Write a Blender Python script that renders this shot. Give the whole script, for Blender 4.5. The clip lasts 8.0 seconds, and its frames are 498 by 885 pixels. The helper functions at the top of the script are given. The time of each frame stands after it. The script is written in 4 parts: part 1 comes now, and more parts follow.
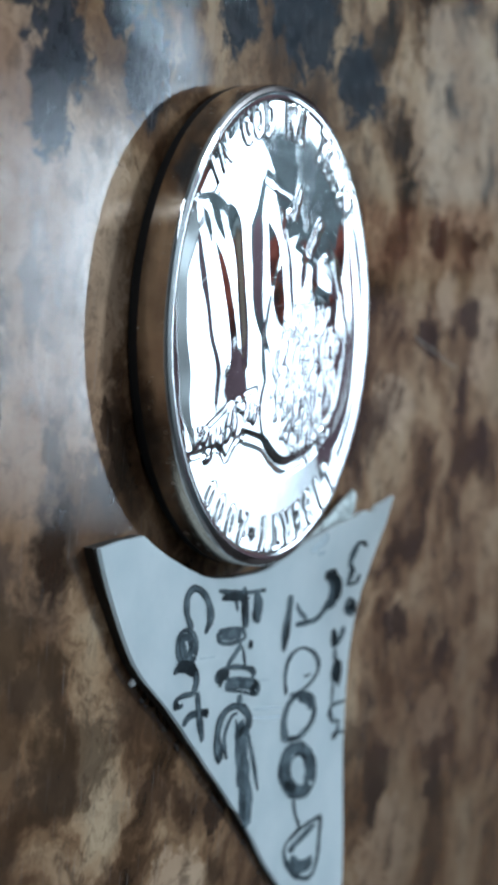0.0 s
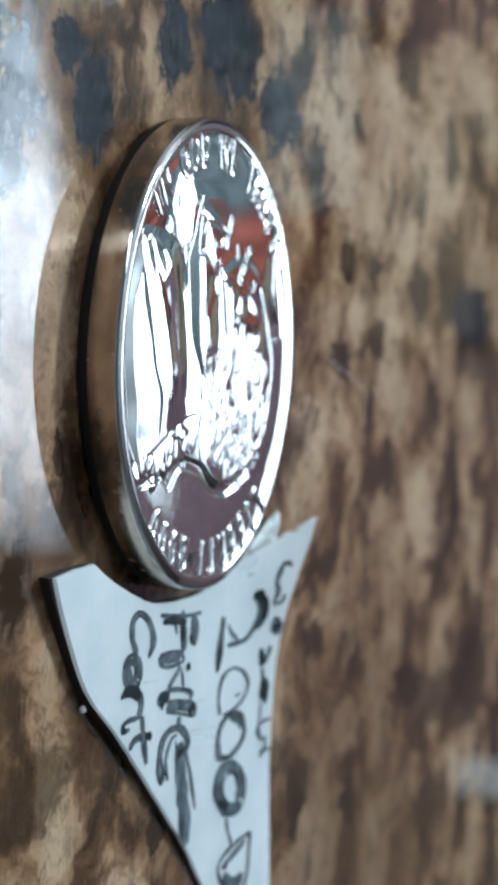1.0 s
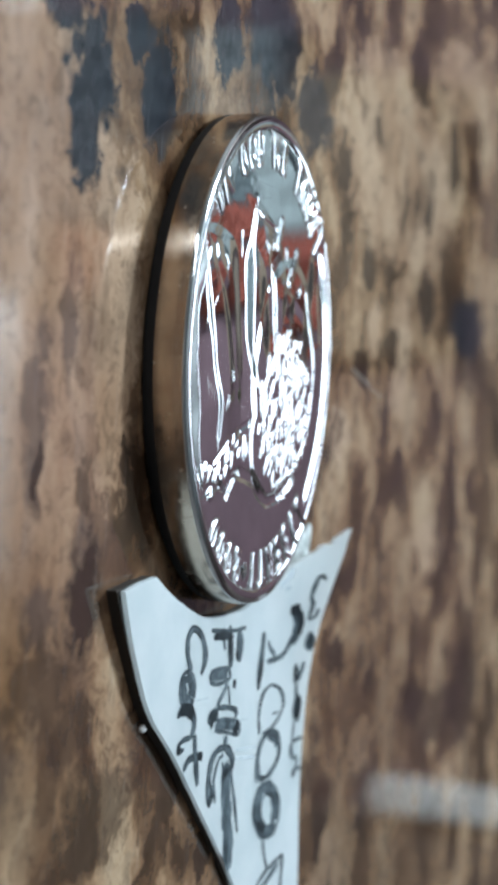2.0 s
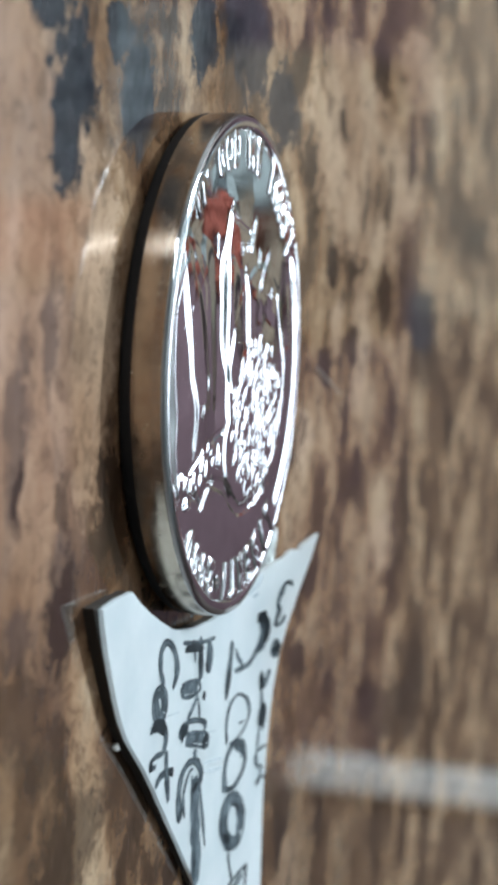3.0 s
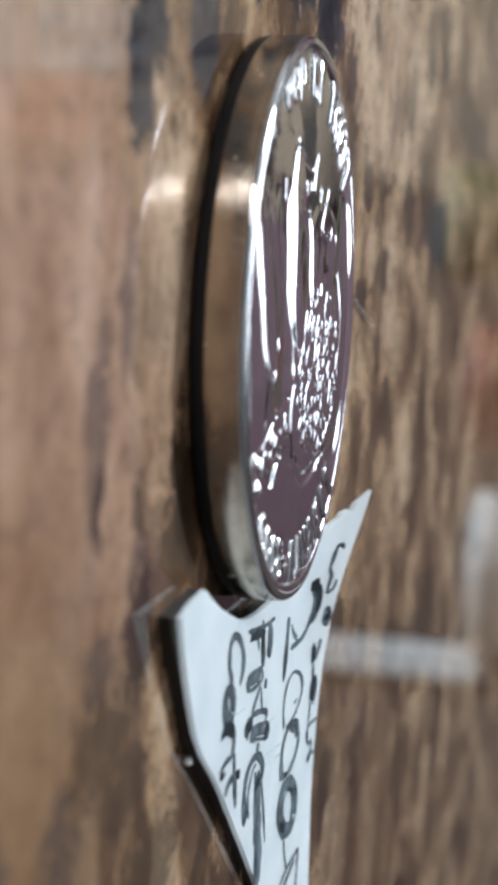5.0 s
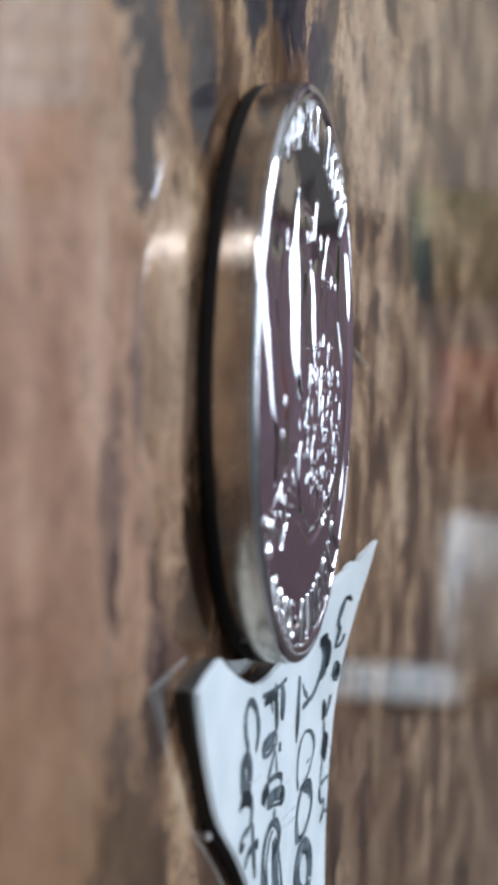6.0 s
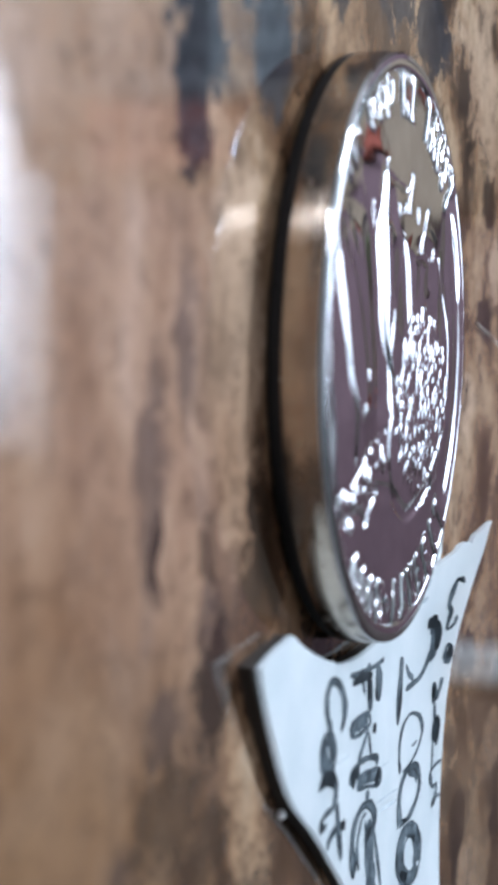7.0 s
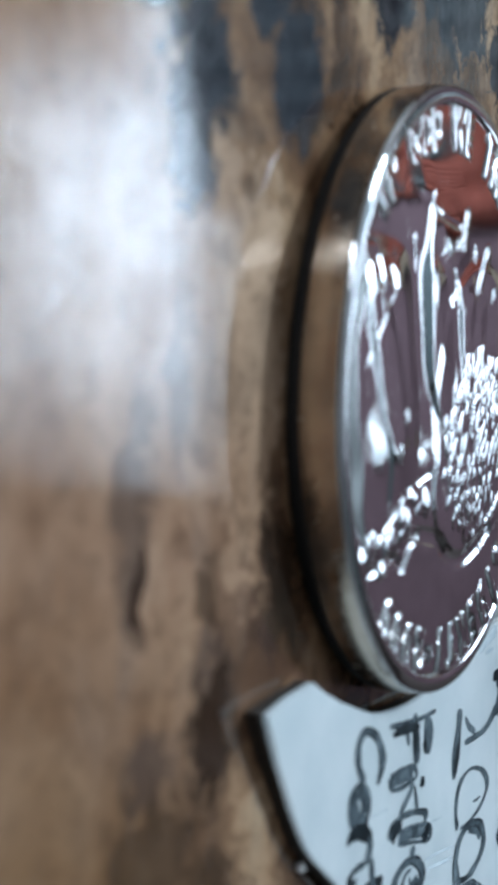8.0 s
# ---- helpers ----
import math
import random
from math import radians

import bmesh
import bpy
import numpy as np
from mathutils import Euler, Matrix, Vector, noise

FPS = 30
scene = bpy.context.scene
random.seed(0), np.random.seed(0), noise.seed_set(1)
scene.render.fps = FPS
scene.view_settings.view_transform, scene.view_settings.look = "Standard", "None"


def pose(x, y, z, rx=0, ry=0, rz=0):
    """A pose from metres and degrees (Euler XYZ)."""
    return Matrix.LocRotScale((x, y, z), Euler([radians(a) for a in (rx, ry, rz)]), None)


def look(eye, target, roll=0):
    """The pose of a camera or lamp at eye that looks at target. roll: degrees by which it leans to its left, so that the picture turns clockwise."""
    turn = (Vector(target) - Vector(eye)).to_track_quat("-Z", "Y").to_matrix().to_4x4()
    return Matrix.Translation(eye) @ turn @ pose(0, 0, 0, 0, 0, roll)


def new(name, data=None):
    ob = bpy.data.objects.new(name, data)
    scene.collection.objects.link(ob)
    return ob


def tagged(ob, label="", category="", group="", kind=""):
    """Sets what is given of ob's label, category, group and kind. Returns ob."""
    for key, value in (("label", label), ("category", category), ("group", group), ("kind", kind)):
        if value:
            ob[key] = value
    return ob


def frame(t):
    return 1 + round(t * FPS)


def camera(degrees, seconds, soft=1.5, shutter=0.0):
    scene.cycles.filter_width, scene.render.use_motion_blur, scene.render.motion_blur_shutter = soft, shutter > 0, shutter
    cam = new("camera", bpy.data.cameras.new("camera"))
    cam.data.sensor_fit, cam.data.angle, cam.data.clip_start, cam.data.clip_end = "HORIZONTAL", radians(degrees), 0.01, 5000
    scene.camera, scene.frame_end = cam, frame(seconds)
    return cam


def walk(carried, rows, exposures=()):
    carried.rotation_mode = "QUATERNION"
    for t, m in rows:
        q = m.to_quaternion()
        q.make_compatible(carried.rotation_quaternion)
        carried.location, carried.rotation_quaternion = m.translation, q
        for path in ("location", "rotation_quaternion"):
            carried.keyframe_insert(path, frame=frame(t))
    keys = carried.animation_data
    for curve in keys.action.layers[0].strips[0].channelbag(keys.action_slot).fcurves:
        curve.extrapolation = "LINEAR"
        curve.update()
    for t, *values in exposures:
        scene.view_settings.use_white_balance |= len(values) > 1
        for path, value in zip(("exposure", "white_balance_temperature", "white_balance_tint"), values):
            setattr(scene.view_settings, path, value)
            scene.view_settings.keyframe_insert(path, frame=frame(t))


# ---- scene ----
MM = 0.001
cam = camera(16.0, 8.0, soft=4.5)
cam.data.dof.use_dof, cam.data.dof.focus_distance, cam.data.dof.aperture_fstop = True, 0.072, 130
# seconds, eye in millimetres, heading, downward tilt and lean in degrees
PATH = [
    (0.0, -71.48, -4.51, 34.73, -0.52, 25.43, 4.18),
    (0.2, -72.10, -4.30, 33.23, -0.72, 24.23, 4.74),
    (0.5, -72.84, -4.20, 32.47, -0.60, 22.78, 4.02),
    (0.7, -73.50, -3.69, 32.56, -0.57, 21.75, 3.84),
    (1.0, -74.44, -3.85, 31.39, 0.02, 20.40, 3.22),
    (1.2, -74.57, -4.36, 30.71, 0.39, 20.21, 2.92),
    (1.5, -75.19, -4.15, 29.17, 0.40, 19.51, 2.86),
    (1.7, -74.53, -4.99, 27.02, 0.97, 18.70, 2.97),
    (2.8, -73.14, -2.95, 21.98, -0.02, 15.09, 3.83),
    (3.0, -72.71, -3.27, 21.77, 0.06, 14.89, 3.67),
    (3.2, -72.73, -4.07, 21.82, -0.63, 15.10, 3.62),
    (3.5, -72.15, -5.18, 20.61, -1.26, 14.06, 4.04),
    (3.7, -71.95, -4.48, 20.52, -1.75, 13.83, 3.57),
    (4.0, -70.69, -3.74, 16.73, -2.30, 13.13, 4.30),
    (4.2, -71.31, -2.31, 16.03, -3.30, 14.05, 4.10),
    (4.5, -70.14, -1.81, 15.37, -3.23, 13.82, 4.14),
    (4.7, -67.45, -1.14, 14.79, -3.65, 12.81, 4.22),
    (5.8, -65.25, 1.38, 14.17, -3.73, 12.01, 1.97),
    (6.0, -64.62, 0.92, 12.84, -3.08, 11.57, 1.67),
    (6.2, -63.93, 1.19, 13.01, -3.36, 13.19, 1.64),
    (6.5, -63.52, 0.50, 14.45, -3.43, 15.35, 2.11),
    (6.7, -63.10, 0.22, 16.12, -3.99, 16.71, 2.06),
    (7.0, -62.74, 0.57, 17.08, -3.78, 18.51, 2.25),
    (7.2, -62.08, 0.85, 17.72, -3.58, 20.09, 2.20),
    (7.5, -61.36, 0.94, 18.88, -3.27, 21.78, 2.70),
    (7.7, -60.84, 1.41, 20.00, -3.18, 22.74, 2.59),
    (8.0, -59.58, 0.48, 21.57, -2.53, 24.77, 2.90),
]


def phone(x, y, z, heading, tilt, lean):
    eye = Vector((x, y, z)) * MM
    h, d = radians(heading), radians(tilt)
    ahead = Vector((math.cos(h) * math.cos(d), math.sin(h) * math.cos(d), -math.sin(d)))
    return look(eye, eye + ahead * 0.1, 90 + lean)


walk(cam, [(r[0], phone(*r[1:])) for r in PATH], exposures=[(0, -0.21, 5700, 7), (0.5, -0.12, 5700, 8), (1, 0.2, 5950, 9), (1.5, 0.32, 6000, 9), (2.8, 0.52, 6250, 11), (3.5, 0.49, 6300, 12), (4.5, 0.54, 6450, 15), (6.0, 0.54, 6150, 18), (6.5, 0.57, 6050, 19), (7.0, 0.6, 5950, 18), (7.5, 0.21, 5900, 16), (8, 0.09, 5800, 10)])

# ---- light ----
world = bpy.data.worlds.new("world")
scene.world = world
world.use_nodes = True
world.node_tree.nodes["Background"].inputs["Color"].default_value = (0.5, 0.55, 0.6, 1)
world.node_tree.nodes["Background"].inputs["Strength"].default_value = 0.02
SKY_GLOW = 11.0
SIDE_GLOW = 11.0
CEILING_WATTS = 100.0


# ---- materials ----
class Mat:
    """A node material with short calls for the nodes that are used here."""

    def __init__(self, name, colour=(0.5, 0.5, 0.5), rough=0.5, metal=0.0, ior=1.5):
        self.mat = bpy.data.materials.new(name)
        self.mat.use_nodes = True
        self.tree = self.mat.node_tree
        self.bsdf = self.tree.nodes["Principled BSDF"]
        self.bsdf.inputs["Base Color"].default_value = (*colour, 1)
        self.bsdf.inputs["Roughness"].default_value = rough
        self.bsdf.inputs["Metallic"].default_value = metal
        self.bsdf.inputs["IOR"].default_value = ior

    def node(self, kind, **inputs):
        n = self.tree.nodes.new(kind)
        for key, value in inputs.items():
            self.put(value, n.inputs[key.replace("_", " ")])
        return n

    def put(self, value, socket):
        if isinstance(value, bpy.types.NodeSocket):
            self.tree.links.new(value, socket)
        elif isinstance(value, tuple) and socket.type == "RGBA":
            socket.default_value = (*value[:3], 1)
        else:
            socket.default_value = value

    def coords(self, scale=(1, 1, 1), turn=0.0):
        geo = self.node("ShaderNodeNewGeometry")
        m = self.node("ShaderNodeMapping")
        self.tree.links.new(geo.outputs["Position"], m.inputs["Vector"])
        m.inputs["Scale"].default_value = scale
        m.inputs["Rotation"].default_value = (0, 0, radians(turn))
        return m.outputs["Vector"]

    def noise(self, vector, scale, detail=4.0, rough=0.55, warp=0.0):
        n = self.node("ShaderNodeTexNoise", Vector=vector, Scale=scale, Detail=detail, Roughness=rough, Distortion=warp)
        return n.outputs["Fac"]

    def ramp(self, fac, stops):
        r = self.node("ShaderNodeValToRGB", Fac=fac)
        e = r.color_ramp.elements
        while len(e) < len(stops):
            e.new(0.5)
        for el, (pos, col) in zip(e, stops):
            el.position = pos
            el.color = (*col, 1) if isinstance(col, tuple) else (col, col, col, 1)
        return r.outputs["Color"]

    def mix(self, fac, a, b, how="MIX"):
        n = self.tree.nodes.new("ShaderNodeMix")
        n.data_type, n.blend_type = "RGBA", how
        for value, key in ((fac, 0), (a, 6), (b, 7)):
            self.put(value, n.inputs[key])
        return n.outputs[2]

    def math(self, how, a, b=0.0, c=0.0):
        n = self.tree.nodes.new("ShaderNodeMath")
        n.operation = how
        for value, key in ((a, 0), (b, 1), (c, 2)):
            self.put(value, n.inputs[key])
        return n.outputs[0]

    def bump(self, height, strength, distance):
        n = self.node("ShaderNodeBump", Height=height, Strength=strength, Distance=distance)
        self.tree.links.new(n.outputs["Normal"], self.bsdf.inputs["Normal"])

    def set(self, key, value):
        self.put(value, self.bsdf.inputs[key])
        return self


CHARCOAL = [(-16.8, 8.8, 2.4, 2.6), (-19.6, 10.8, 2.2, 1.2), (-12.6, 11.2, 1.4, 1.2), (-10.2, 9.5, 1.9, 2.4), (-2.4, 13.7, 2.1, 2.2), (4.5, 15.2, 4.6, 3.0), (11.8, 13.3, 3.6, 2.3),
            (-17.0, 6.6, 1.8, 2.2), (56.0, 6.6, 7.0, 2.6)]
LIGHT = [(-12.8, 0.5, 2.2, 7.0), (33.0, 13.5, 17.0, 6.0), (-13.2, -1.6, 1.8, 5.0), (-24.0, -1.0, 3.6, 5.0), (-25.5, -11.5, 4.5, 3.5), (-15.1, 6.2, 1.1, 2.2), (-14.6, 1.5, 1.2, 4.5), (-21.5, 0.0, 1.6, 5.0), (34.0, 16.4, 13.0, 2.0), (34.0, 3.6, 3.0, 5.0), (22.5, -27.7, 4.2, 3.2),
         (25.8, 17.8, 6.5, 3.0), (19.6, -2.8, 3.0, 1.8), (50.9, 23.2, 10.0, 3.0), (29.4, -21.1, 3.4, 2.0), (27.2, 3.9, 1.8, 2.0), (46.3, -9.4, 6.0, 2.2), (-3.0, -25.0, 3.0, 2.2)]
BROWN = [(-14.9, -9.6, 1.2, 1.7), (-19.4, -5.2, 0.6, 1.8), (18.3, 12.2, 1.6, 1.5), (41.2, 6.9, 3.4, 2.2), (24.6, 6.9, 1.9, 1.3), (24.3, 1.3, 2.6, 1.1), (22.4, -14.9, 2.2, 1.4), (30.9, -17.1, 1.5, 1.2),
         (44.1, -20.0, 4.4, 1.7), (20.7, -24.4, 1.8, 1.6), (30.4, -25.2, 1.8, 1.2), (32.0, 3.0, 2.1, 1.7), (-11.6, -4.6, 0.5, 1.1), (-12.2, 11.7, 0.8, 0.9),
         (19.7, 20.4, 1.4, 0.9), (35.1, 21.4, 2.6, 1.1), (35.5, -4.2, 1.5, 1.4), (0.8, -22.1, 1.4, 1.3), 
         (-11.0, -6.6, 0.4, 0.9), (63.0, -21.0, 7.0, 5.0), (7.8, 7.5, 1.2, 1.6)]
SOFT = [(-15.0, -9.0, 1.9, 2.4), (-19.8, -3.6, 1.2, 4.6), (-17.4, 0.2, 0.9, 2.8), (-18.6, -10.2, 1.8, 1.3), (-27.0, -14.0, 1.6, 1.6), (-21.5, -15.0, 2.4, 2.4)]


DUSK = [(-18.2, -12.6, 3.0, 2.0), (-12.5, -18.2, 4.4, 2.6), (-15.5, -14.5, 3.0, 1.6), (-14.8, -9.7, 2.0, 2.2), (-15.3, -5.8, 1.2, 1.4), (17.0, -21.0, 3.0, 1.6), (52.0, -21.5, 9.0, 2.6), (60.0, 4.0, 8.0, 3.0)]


def laminate():
    """Glossy printed laminate: tan and brown mottling with charcoal and dark brown blots, fine scratches in the gloss."""
    m = Mat("mottled_laminate", rough=0.2)
    p = m.coords((1000, 1000, 1000))
    wob = m.node("ShaderNodeTexNoise", Vector=p, Scale=0.42, Detail=4.0, Roughness=0.6)
    off = m.tree.nodes.new("ShaderNodeVectorMath")
    off.operation = "MULTIPLY_ADD"
    m.put(wob.outputs["Color"], off.inputs[0])
    off.inputs[1].default_value = (3.2, 3.2, 0)
    def round_mask(x, y, r0, r1):
        d = m.tree.nodes.new("ShaderNodeVectorMath")
        d.operation = "DISTANCE"
        m.put(p, d.inputs[0])
        d.inputs[1].default_value = (x, y, 0)
        return m.ramp(m.math("DIVIDE", d.outputs["Value"], 100.0), [(r0 / 100, 1.0), (r1 / 100, 0.0)])

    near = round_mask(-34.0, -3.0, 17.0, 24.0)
    m.put(p, off.inputs[2])
    warped = off.outputs[0]

    def union(spots):
        least = None
        for x, y, a, b in spots:
            e = m.node("ShaderNodeMapping", Vector=warped)
            e.inputs["Scale"].default_value = (1 / a, 1 / b, 0)
            e.inputs["Location"].default_value = (-(x + 1.6) / a, -(y + 1.6) / b, 0)
            d = m.tree.nodes.new("ShaderNodeVectorMath")
            d.operation = "LENGTH"
            m.put(e.outputs[0], d.inputs[0])
            least = d.outputs["Value"] if least is None else m.math("MINIMUM", least, d.outputs["Value"])
        ragged = m.math("MULTIPLY_ADD", m.noise(p, 1.1, 5, 0.65, 0.6), 1.5, -0.75)
        return m.math("ADD", least, ragged)

    broad = m.noise(p, 0.085, 4, 0.55, 0.5)
    mid = m.noise(warped, 0.14, 5, 0.56, 0.5)
    fine = m.noise(warped, 1.3, 5, 0.65, 0.5)
    col = m.ramp(mid, [(0.37, (0.024, 0.013, 0.007)), (0.44, (0.085, 0.044, 0.023)), (0.50, (0.215, 0.122, 0.066)), (0.56, (0.36, 0.224, 0.130)), (0.66, (0.46, 0.318, 0.20))])
    col = m.mix(m.ramp(broad, [(0.42, 0.0), (0.60, 0.32)]), col, (0.155, 0.078, 0.04))
    pale = m.mix(m.ramp(mid, [(0.4, 0.0), (0.6, 1.0)]), (0.35, 0.212, 0.128), (0.48, 0.325, 0.215))
    col = m.mix(m.ramp(union(LIGHT), [(0.8, 0.92), (1.35, 0.0)]), col, pale)
    smooth_tan = m.ramp(m.noise(m.coords((1000, 420, 1000)), 0.22, 3), [(0.36, (0.235, 0.124, 0.073)), (0.52, (0.36, 0.212, 0.136)), (0.66, (0.46, 0.298, 0.215))])
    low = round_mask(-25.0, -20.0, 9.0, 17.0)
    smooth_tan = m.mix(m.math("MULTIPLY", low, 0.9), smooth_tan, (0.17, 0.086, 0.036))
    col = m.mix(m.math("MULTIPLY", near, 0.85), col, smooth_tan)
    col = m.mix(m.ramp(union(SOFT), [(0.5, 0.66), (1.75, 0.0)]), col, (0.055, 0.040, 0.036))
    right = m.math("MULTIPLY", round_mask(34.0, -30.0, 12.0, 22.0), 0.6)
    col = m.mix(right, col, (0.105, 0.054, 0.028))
    col = m.mix(m.ramp(fine, [(0.32, 0.5), (0.5, 0.0)]), col, (0.055, 0.030, 0.017))
    flecks = m.noise(m.coords((1000, 800, 1000), 12), 0.62, 5, 0.62, 0.4)
    col = m.mix(m.math("MULTIPLY", m.ramp(flecks, [(0.54, 0.0), (0.64, 0.6)]), m.math("SUBTRACT", 1.0, m.math("MULTIPLY", near, 0.7))), col, (0.045, 0.024, 0.014))
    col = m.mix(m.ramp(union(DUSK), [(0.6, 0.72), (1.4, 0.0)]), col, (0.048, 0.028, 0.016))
    spots = m.noise(warped, 0.17, 2, 0.5, 0.3)
    col = m.mix(m.math("MULTIPLY", m.ramp(spots, [(0.57, 0.0), (0.67, 0.85)]), m.math("SUBTRACT", 1.0, m.math("MULTIPLY", near, 0.8))), col, (0.042, 0.022, 0.013))
    col = m.mix(m.ramp(union(BROWN), [(0.75, 0.9), (1.3, 0.0)]), col, (0.036, 0.019, 0.012))
    grey = m.mix(m.ramp(fine, [(0.35, 0.0), (0.65, 1.0)]), (0.009, 0.010, 0.015), (0.034, 0.035, 0.043))
    col = m.mix(m.ramp(union(CHARCOAL), [(0.75, 0.95), (1.35, 0.0)]), col, grey)
    scratch = m.noise(m.coords((9000, 260, 1000), 35), 1.0, 2, 0.5)
    col = m.mix(m.ramp(scratch, [(0.66, 0.0), (0.72, 0.35)]), col, (0.22, 0.21, 0.21))
    m.set("Base Color", col)
    scuff = m.noise(m.coords((1000, 1000, 1000), 30), 0.9, 4, 0.7)
    m.set("Roughness", m.ramp(scuff, [(0.3, 0.15), (0.7, 0.26)]))
    lines = m.node("ShaderNodeTexNoise", Vector=m.coords((3000, 120, 1000), 20), Scale=1.0, Detail=3.0)
    cross = m.node("ShaderNodeTexNoise", Vector=m.coords((150, 2600, 1000), -25), Scale=1.0, Detail=3.0)
    height = m.math("ADD", m.math("MULTIPLY", lines.outputs["Fac"], 0.5), m.math("MULTIPLY", cross.outputs["Fac"], 0.4))
    height = m.math("ADD", height, m.math("MULTIPLY", m.noise(m.coords((2200, 800, 1000), -6), 1.0, 4, 0.6), 0.9))
    height = m.math("ADD", height, m.math("MULTIPLY", m.noise(p, 0.5, 3), 1.2))
    height = m.math("ADD", height, m.math("MULTIPLY", m.noise(p, 3.0, 3), 0.75))
    m.bump(height, 0.42, 0.00004)
    m.set("Specular IOR Level", 0.0)
    smear = m.math("MULTIPLY_ADD", m.noise(m.coords((1900, 800, 1000), -10), 1.3, 5, 0.7), 0.6, m.math("MULTIPLY", m.noise(p, 0.35, 4, 0.6), 0.4))
    m.set("Coat Weight", m.ramp(smear, [(0.38, 0.5), (0.60, 1.0)]))
    m.set("Coat Roughness", m.ramp(scuff, [(0.35, 0.018), (0.7, 0.075)]))
    return m.mat


def nickel(name, dull, bright, low, high, wave):
    m = Mat(name, (0.66, 0.645, 0.63), 0.07, 1.0)
    p = m.coords((1000, 1000, 1000))
    m.set("Base Color", m.ramp(m.noise(p, 0.6, 4), [(0.3, dull), (0.65, bright)]))
    m.set("Roughness", m.ramp(m.noise(p, 2.5, 3), [(0.3, low), (0.7, high)]))
    m.bump(m.noise(p, 0.7, 3), 0.2, wave)
    return m.mat


def card_stock():
    m = Mat("white_card", (0.8, 0.83, 0.84), 0.5)
    p = m.coords((1000, 1000, 1000))
    col = m.ramp(m.noise(p, 0.35, 5), [(0.3, (0.83, 0.87, 0.88)), (0.6, (0.92, 0.94, 0.945))])
    m.set("Base Color", col)
    m.bump(m.noise(p, 3.0, 3), 0.2, 0.00003)
    thin = m.node("ShaderNodeBsdfTranslucent", Color=col)
    both = m.node("ShaderNodeMixShader")
    both.inputs[0].default_value = 0.5
    out = m.tree.nodes["Material Output"]
    m.tree.links.new(m.bsdf.outputs[0], both.inputs[1])
    m.tree.links.new(thin.outputs[0], both.inputs[2])
    m.tree.links.new(both.outputs[0], out.inputs["Surface"])
    return m.mat


def marker_ink(name, deep, body, thin):
    """Marker ink that has dried unevenly."""
    m = Mat(name, body, 0.5)
    m.set("Specular IOR Level", 0.12)
    p = m.coords((1000, 1000, 1000))
    m.set("Base Color", m.ramp(m.noise(p, 1.3, 4, 0.65), [(0.36, deep), (0.52, body), (0.68, thin)]))
    return m.mat


def faint_ink():
    m = Mat("faint_ink", (0.5, 0.54, 0.57), 0.45)
    m.set("Base Color", m.ramp(m.noise(m.coords((1000, 1000, 1000)), 1.5, 4), [(0.4, (0.5, 0.55, 0.58)), (0.6, (0.68, 0.72, 0.74))]))
    return m.mat


def plain(name, colour, rough=0.6, metal=0.0, grain=40, spread=0.15):
    m = Mat(name, colour, rough, metal)
    f = m.noise(m.coords((1, 1, 1)), grain, 5)
    lo, hi = tuple(c * (1 - spread) for c in colour), tuple(min(1, c * (1 + spread)) for c in colour)
    m.set("Base Color", m.ramp(f, [(0.3, lo), (0.7, hi)]))
    m.bump(m.noise(m.coords((1, 1, 1)), grain * 8, 3), 0.1, 0.001)
    return m.mat


def glow(name, colour, strength):
    m = Mat(name, colour, 0.6)
    m.set("Emission Color", colour)
    m.set("Emission Strength", strength)
    return m.mat


def soft_sky():
    """Daylight with its falloff painted into the glow: brightest in the middle, dim towards the edges, plus a low band.
    """
    m = Mat("sky_glow", (0.05, 0.06, 0.07), 0.6)
    q = m.coords((1, 1, 1))
    at = m.node("ShaderNodeSeparateXYZ", Vector=q)
    dy = m.math("DIVIDE", m.math("SUBTRACT", at.outputs["Y"], 0.19), 0.46)
    dz = m.math("DIVIDE", m.math("SUBTRACT", at.outputs["Z"], 0.95), 0.32)
    far = m.math("ADD", m.math("MULTIPLY", dy, dy), m.math("MULTIPLY", dz, dz))
    cloud = m.math("MULTIPLY", m.noise(q, 9.0, 4), 0.3)
    light = m.ramp(m.math("ADD", far, m.math("SUBTRACT", cloud, 0.15)), [(0.0, 0.9), (0.1, 0.6), (0.25, 0.46), (0.48, 0.36), (0.64, 0.2), (1.0, 0.1)])
    sides = m.math("MULTIPLY", m.ramp(at.outputs["Y"], [(0.27, 1.0), (0.40, 0.0)]), m.ramp(m.math("ADD", at.outputs["Y"], 0.2), [(0.03, 0.0), (0.22, 1.0)]))
    sill = m.ramp(at.outputs["Z"], [(0.79, 0.1), (0.87, 1.0)])
    light = m.math("MULTIPLY", light, m.math("MULTIPLY", sides, sill))
    # extra glow low in the window, put in to widen the reflected sheen
    low = m.ramp(at.outputs["Z"], [(0.785, 0.0), (0.81, 0.12), (0.85, 0.50), (0.91, 0.55), (0.98, 0.0)])
    wide = m.math("MULTIPLY", m.ramp(at.outputs["Y"], [(0.36, 1.0), (0.45, 0.0)]), m.ramp(m.math("ADD", at.outputs["Y"], 0.2), [(0.03, 0.0), (0.20, 1.0)]))
    light = m.math("MAXIMUM", light, m.math("MULTIPLY", low, wide))
    m.set("Emission Color", (0.80, 0.92, 1.0))
    m.set("Emission Strength", m.math("MULTIPLY", light, SKY_GLOW))
    return m.mat


